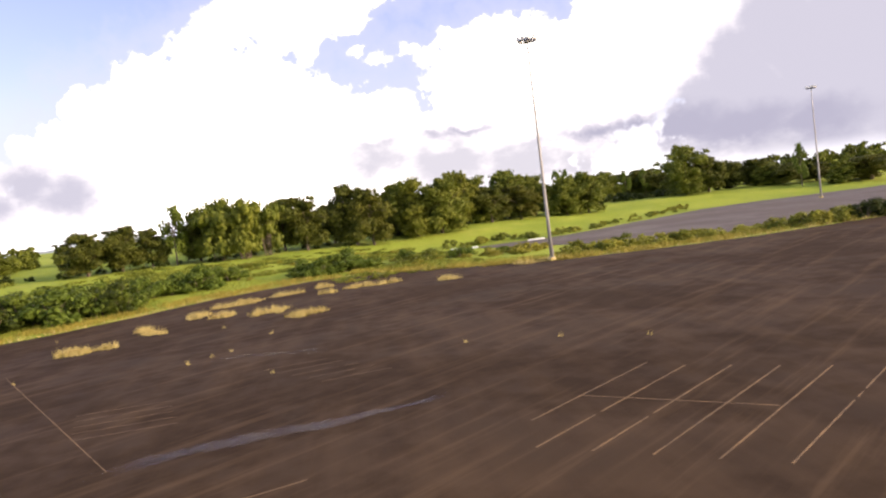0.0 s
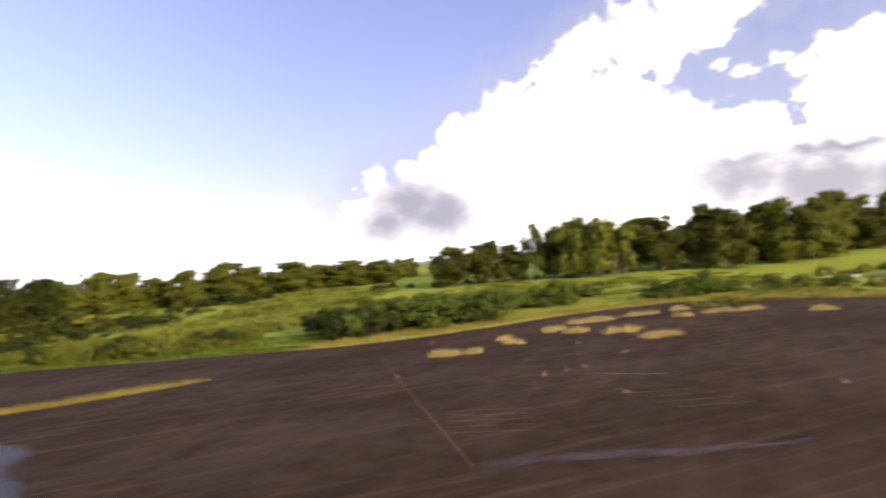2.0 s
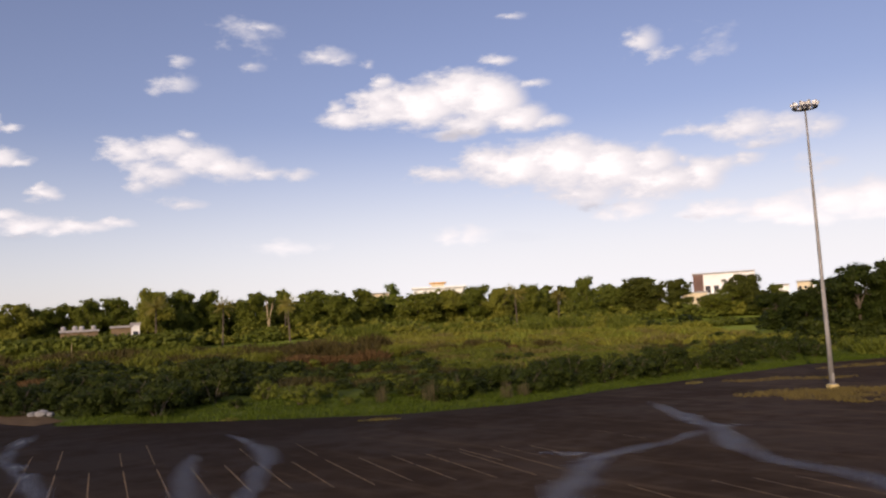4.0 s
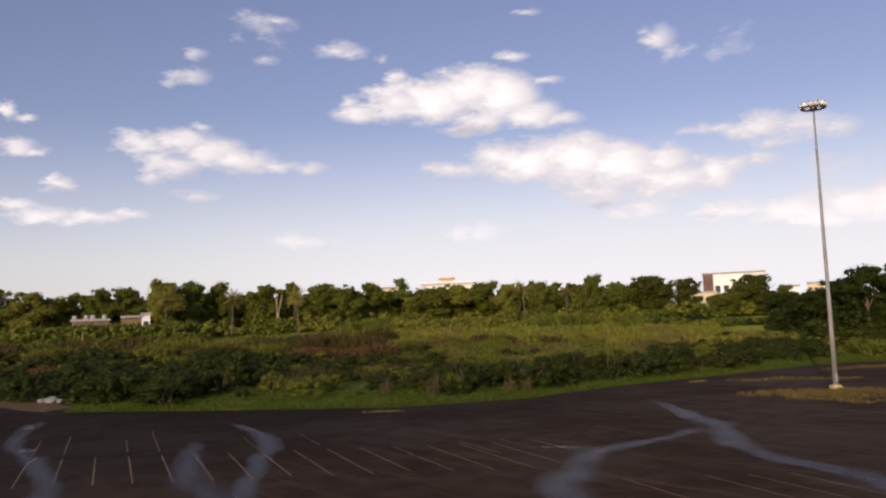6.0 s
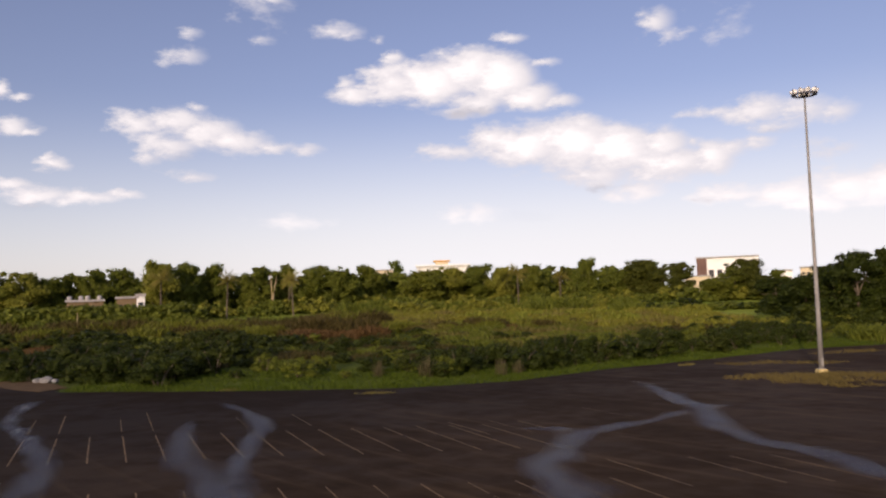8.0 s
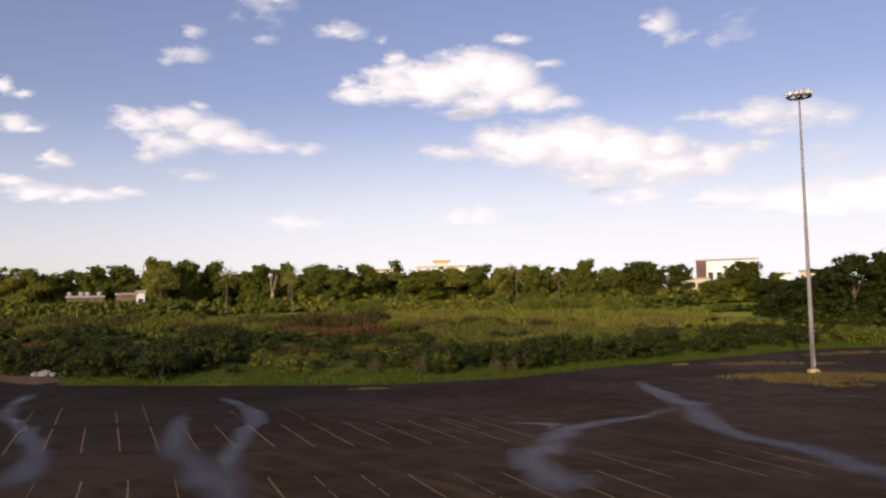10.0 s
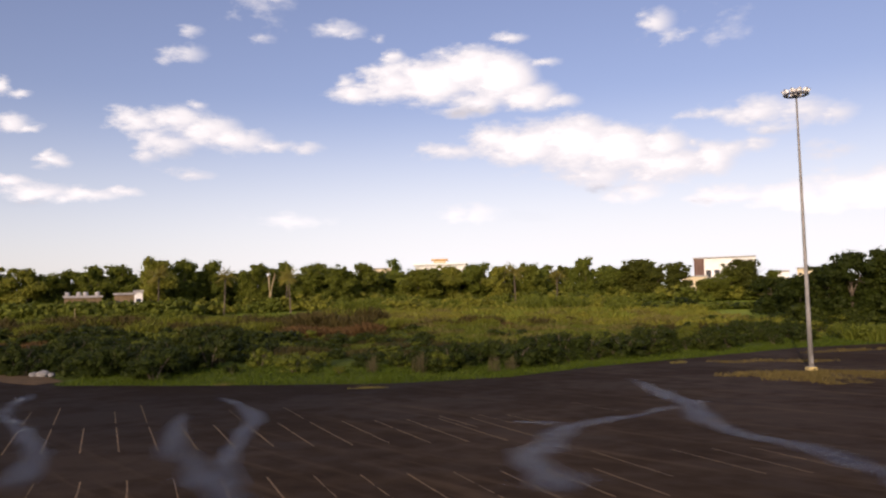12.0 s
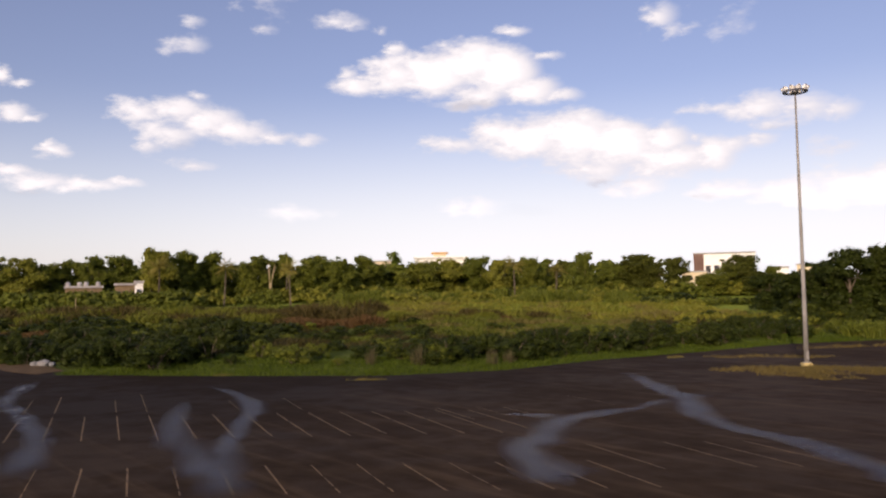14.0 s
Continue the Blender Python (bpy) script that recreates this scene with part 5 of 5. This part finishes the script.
for x, y, ra, rb, turn in islands:
    for i in range(int(ra * rb * 0.9)):
        u, v = rng.normal() * 0.5, rng.uniform(-1, 1)
        u = max(-1.0, min(1.0, u))
        v *= math.sqrt(1 - u * u)
        r = rng.uniform(0.5, 1.7)
        island_spots.append((x + u * ra * math.cos(turn) - v * rb * math.sin(turn), y + u * ra * math.sin(turn) + v * rb * math.cos(turn), r * 1.6, r, turn))
tufts("island_grass", "dull olive dry grass round the lamp mast", island_spots, 34, 0.6, GRASS_OLIVE)
tufts("low_grass", "low dull grass at the rim of the asphalt", [(-9.2, 89.8, 2.5, 0.7, 0), (-28, 97.6, 1.4, 1.0, 0), (33.5, 111.4, 1.7, 0.9, 0.5)], 110, 0.5, LEAF_STRAW)
strips = [(63.8, 64.2, 11.0, 1.5, -0.62), (57, 69.5, 7, 1.2, -0.70), (68, 99, 9, 1.3, -1.1)]
tufts("strip_grass", "yellow-green grass on narrow strips between the bays", strips, 75, 0.95, GRASS_YELLOW)
clumps = [(82.9, 32.4, 3.2, 1.5, -1.3), (97, 14.5, 3.0, 1.5, -1.0), (91, 8.6, 2.4, 1.2, -0.8), (115.8, 2.0, 6.0, 1.6, -1.4), (109.6, -10.6, 1.3, 0.8, 0),
          (104.7, 24.4, 1.8, 1.2, 0), (92.0, 27.4, 1.3, 0.8, 0), (114.2, 19.6, 4.0, 1.0, 2.0), (95.5, 29, 0.9, 0.6, 0), 
          (100, 20, 1.0, 0.7, 0), (119, 14, 2.0, 0.8, -1.0), (124, 8, 1.8, 0.8, -1), (118, -27.5, 3.0, 1.2, 1.4)]
ragged = []
for x, y, ra, rb, turn in clumps:
    for i in range(int(4 + 3 * ra)):
        u, v = rng.normal() * 0.6 * ra, rng.normal() * 0.6 * rb
        r = rng.uniform(0.3, 1.4)
        ragged.append((x + u * math.cos(turn) - v * math.sin(turn), y + u * math.sin(turn) + v * math.cos(turn), r * 1.2, r * 0.8, rng.uniform(0, 3)))
for i in range(11):
    x, y = rng.uniform(45, 105), rng.uniform(-20, 45)
    ragged.append((x, y, rng.uniform(0.15, 0.4), rng.uniform(0.15, 0.3), 0))
tufts("grass_clump", "dry straw-coloured grass clumps growing through the asphalt", ragged, 70, 1.15, GRASS_DRY)
tufts("young_grass", "green shoots among the dry grass clumps", ragged[:60], 22, 0.6, GRASS_YELLOW)


# ---------------------------------------------------------------- far buildings
def slab_building(name, x, y, turn, width, depth, z0, z1, wall, label, storeys=3, bays=7, end_mat=None, end=0.0, roof=ROOF_GREY, tier=None):
    """A flat-roofed block seen from its long side (local -Y), with real recessed windows."""
    root = new(name)
    root.matrix_basis = pose(x, y, z0, 0, 0, turn)
    h = z1 - z0
    bm = bmesh.new()
    box(bm, -width / 2 + end, width / 2, 0, depth, -2, h)
    part("wall", bm, wall, root)
    if end:
        bm = bmesh.new()
        box(bm, -width / 2, -width / 2 + end - 0.003, -0.6, depth, -2, h)
        part("end_block", bm, end_mat, root, "brown end block")
    bm = bmesh.new()
    box(bm, -width / 2 - 0.4, width / 2 + 0.4, -0.7, depth + 0.3, h + 0.003, h + 0.7)
    part("roof", bm, roof, root, "flat roof with a parapet")
    sh = h / (storeys + 0.3)
    for s in range(storeys):
        for b in range(bays):
            wx = -width / 2 + end + (width - end) * (b + 0.5) / bays
            wz = sh * (s + 0.55)
            bm = bmesh.new()
            box(bm, wx - (width - end) / bays * 0.30, wx + (width - end) / bays * 0.30, -0.10, -0.004, wz - sh * 0.10, wz + sh * 0.22)
            part("window", bm, WINDOW_DARK, root, "dark glass window")
    return tagged(root, label, "building")


slab_building("office_block", 145, 396, -20, 30, 14, 12, 26.8, PAINT_WHITE, "white flat-roofed block with a brown end wall", 1, 6, BRICK_WALL, 5.0)
slab_building("annexe", 126, 386, -18, 12, 8, 11, 17.2, CREAM, "low cream annexe half hidden by trees", 1, 4)
slab_building("annexe", 172, 365, -24, 7, 7, 11, 19.4, CREAM, "cream house beyond the trees", 2, 3)
slab_building("annexe", 164, 372, -24, 6, 6, 11, 18.4, PAINT_WHITE, "white house beyond the trees", 1, 3)
slab_building("annexe", -36, 420, 4, 16, 8, 13, 26.6, CREAM, "long cream building on the skyline", 2, 8)
slab_building("annexe", 61, 378, -8, 5, 6, 11, 21.2, PAINT_WHITE, "small white house between the palms", 1, 2)

slab_building("house", -118.4, 252, 25, 11, 6, 5.0, 13.2, TAN_WALL, "weathered tan house behind the scrub", 2, 4)
slab_building("house", -107.0, 257.4, 22, 6.4, 5, 5.2, 13.9, TAN_WALL, "tan house standing among the trees", 2, 3)
slab_building("shed", -102.8, 258.4, 22, 2.6, 4, 5.2, 14.7, PAINT_WHITE, "narrow white outbuilding beside a tan house", 2, 1)


def water_tank():
    """A squat round cistern with a ribbed wall and a domed lid, on a flat roof."""
    root = new("water_tank")
    bm = bmesh.new()
    tube(bm, [((0, 0, 0), 0.72), ((0, 0, 0.25), 0.80), ((0, 0, 0.5), 0.74), ((0, 0, 0.75), 0.80), ((0, 0, 1.0), 0.76)], 14)
    part("barrel", bm, ROOF_GREY, root)
    bm = bmesh.new()
    tube(bm, [((0, 0, 1.003), 0.76), ((0, 0, 1.2), 0.55), ((0, 0, 1.32), 0.2)], 14)
    part("lid", bm, ROOF_GREY, root)
    return tagged(root, "pale grey round water tank on a house roof", "water tank", "water tanks")


tank = water_tank()
for i, o in enumerate((-4.7, -1.3, 0.7, 4.3)):
    a = radians(25)
    m = pose(-118.4 + o * math.cos(a) - 2 * math.sin(a), 252 + o * math.sin(a) + 2 * math.cos(a), 13.903, 0, 0, 30 * i)
    if i:
        copy_thing(tank, m)
    else:
        tank.matrix_basis = m


def canopy_building():
    """A wide flat canopy on a low block, with a small second roof on top."""
    root = new("pavilion")
    root.matrix_basis = pose(-1.5, 421, 14, 0, 0, 0)
    bm = bmesh.new()
    box(bm, -14, 14, 0, 12, -2, 13.997)
    part("wall", bm, PAINT_WHITE, root)
    bm = bmesh.new()
    box(bm, -15, 15, -2, 14, 14.0, 14.9, 0.1)
    part("canopy", bm, PAINT_WHITE, root, "wide white canopy")
    bm = bmesh.new()
    box(bm, -4, 3, 2, 9, 14.9, 16.6)
    part("lantern", bm, CREAM, root)
    bm = bmesh.new()
    box(bm, -5.2, 4.2, 1, 10, 16.603, 17.4, 0.1)
    part("upper_roof", bm, ROOF_ORANGE, root, "orange upper roof")
    for i in range(6):
        bm = bmesh.new()
        tube(bm, [((-13 + 5.2 * i, -1.2, -2), 0.3), ((-13 + 5.2 * i, -1.2, 14.0), 0.3)], 8)
        part("column", bm, PAINT_WHITE, root)
    return tagged(root, "white pavilion with a wide canopy and orange roof", "building")


canopy_building()


# ---------------------------------------------------------------- small things
bm = bmesh.new()
tube(bm, [((0, 0, -0.3), 0.11), ((0, 0, 6.2), 0.08)], 8)
me = bpy.data.meshes.new("wooden_pole")
bm.to_mesh(me)
bm.free()
me.materials.append(BARK_PALE)
pole = new("wooden_pole", me)
pole.location = (-99, 206, land_at(-99, 206))
tagged(pole, "bare pale wooden pole in the field", "pole")


def rubble(x, y, size, seed):
    r = np.random.default_rng(seed)
    bm = bmesh.new()
    bmesh.ops.create_icosphere(bm, subdivisions=2, radius=1)
    for v in bm.verts:
        v.co *= 1 + 0.25 * noise.noise(v.co * 1.7 + Vector((seed, 0, 0)))
        v.co = Vector((v.co.x * size, v.co.y * size * 0.7, v.co.z * size * 0.55))
    me = bpy.data.meshes.new("boulder")
    bm.to_mesh(me)
    bm.free()
    me.materials.append(STONE)
    ob = new("boulder", me)
    ob.location = (x, y, max(land_at(x, y), 0.0) + size * 0.3)
    ob.rotation_euler = (0, 0, r.uniform(0, 6))
    return tagged(ob, "pale broken rock beside the asphalt", "rock", "rocks")


rubble(-60.5, 116, 1.1, 1)
rubble(-59, 115.6, 0.7, 2)
rubble(-62.2, 116.6, 0.8, 3)


def kerb_block(x, y, turn, length):
    bm = bmesh.new()
    box(bm, -length / 2, length / 2, -0.25, 0.25, -0.1, 0.45, 0.06)
    me = bpy.data.meshes.new("road_barrier")
    bm.to_mesh(me)
    bm.free()
    me.materials.append(PAINT_WHITE)
    ob = new("road_barrier", me)
    ob.matrix_basis = pose(x, y, land_at(x, y), 0, 0, turn)
    return tagged(ob, "white concrete road barrier in the weeds", "barrier", "road barriers")


kerb_block(203, -27, 70, 7.5)
kerb_block(203, -47, 80, 4.5)
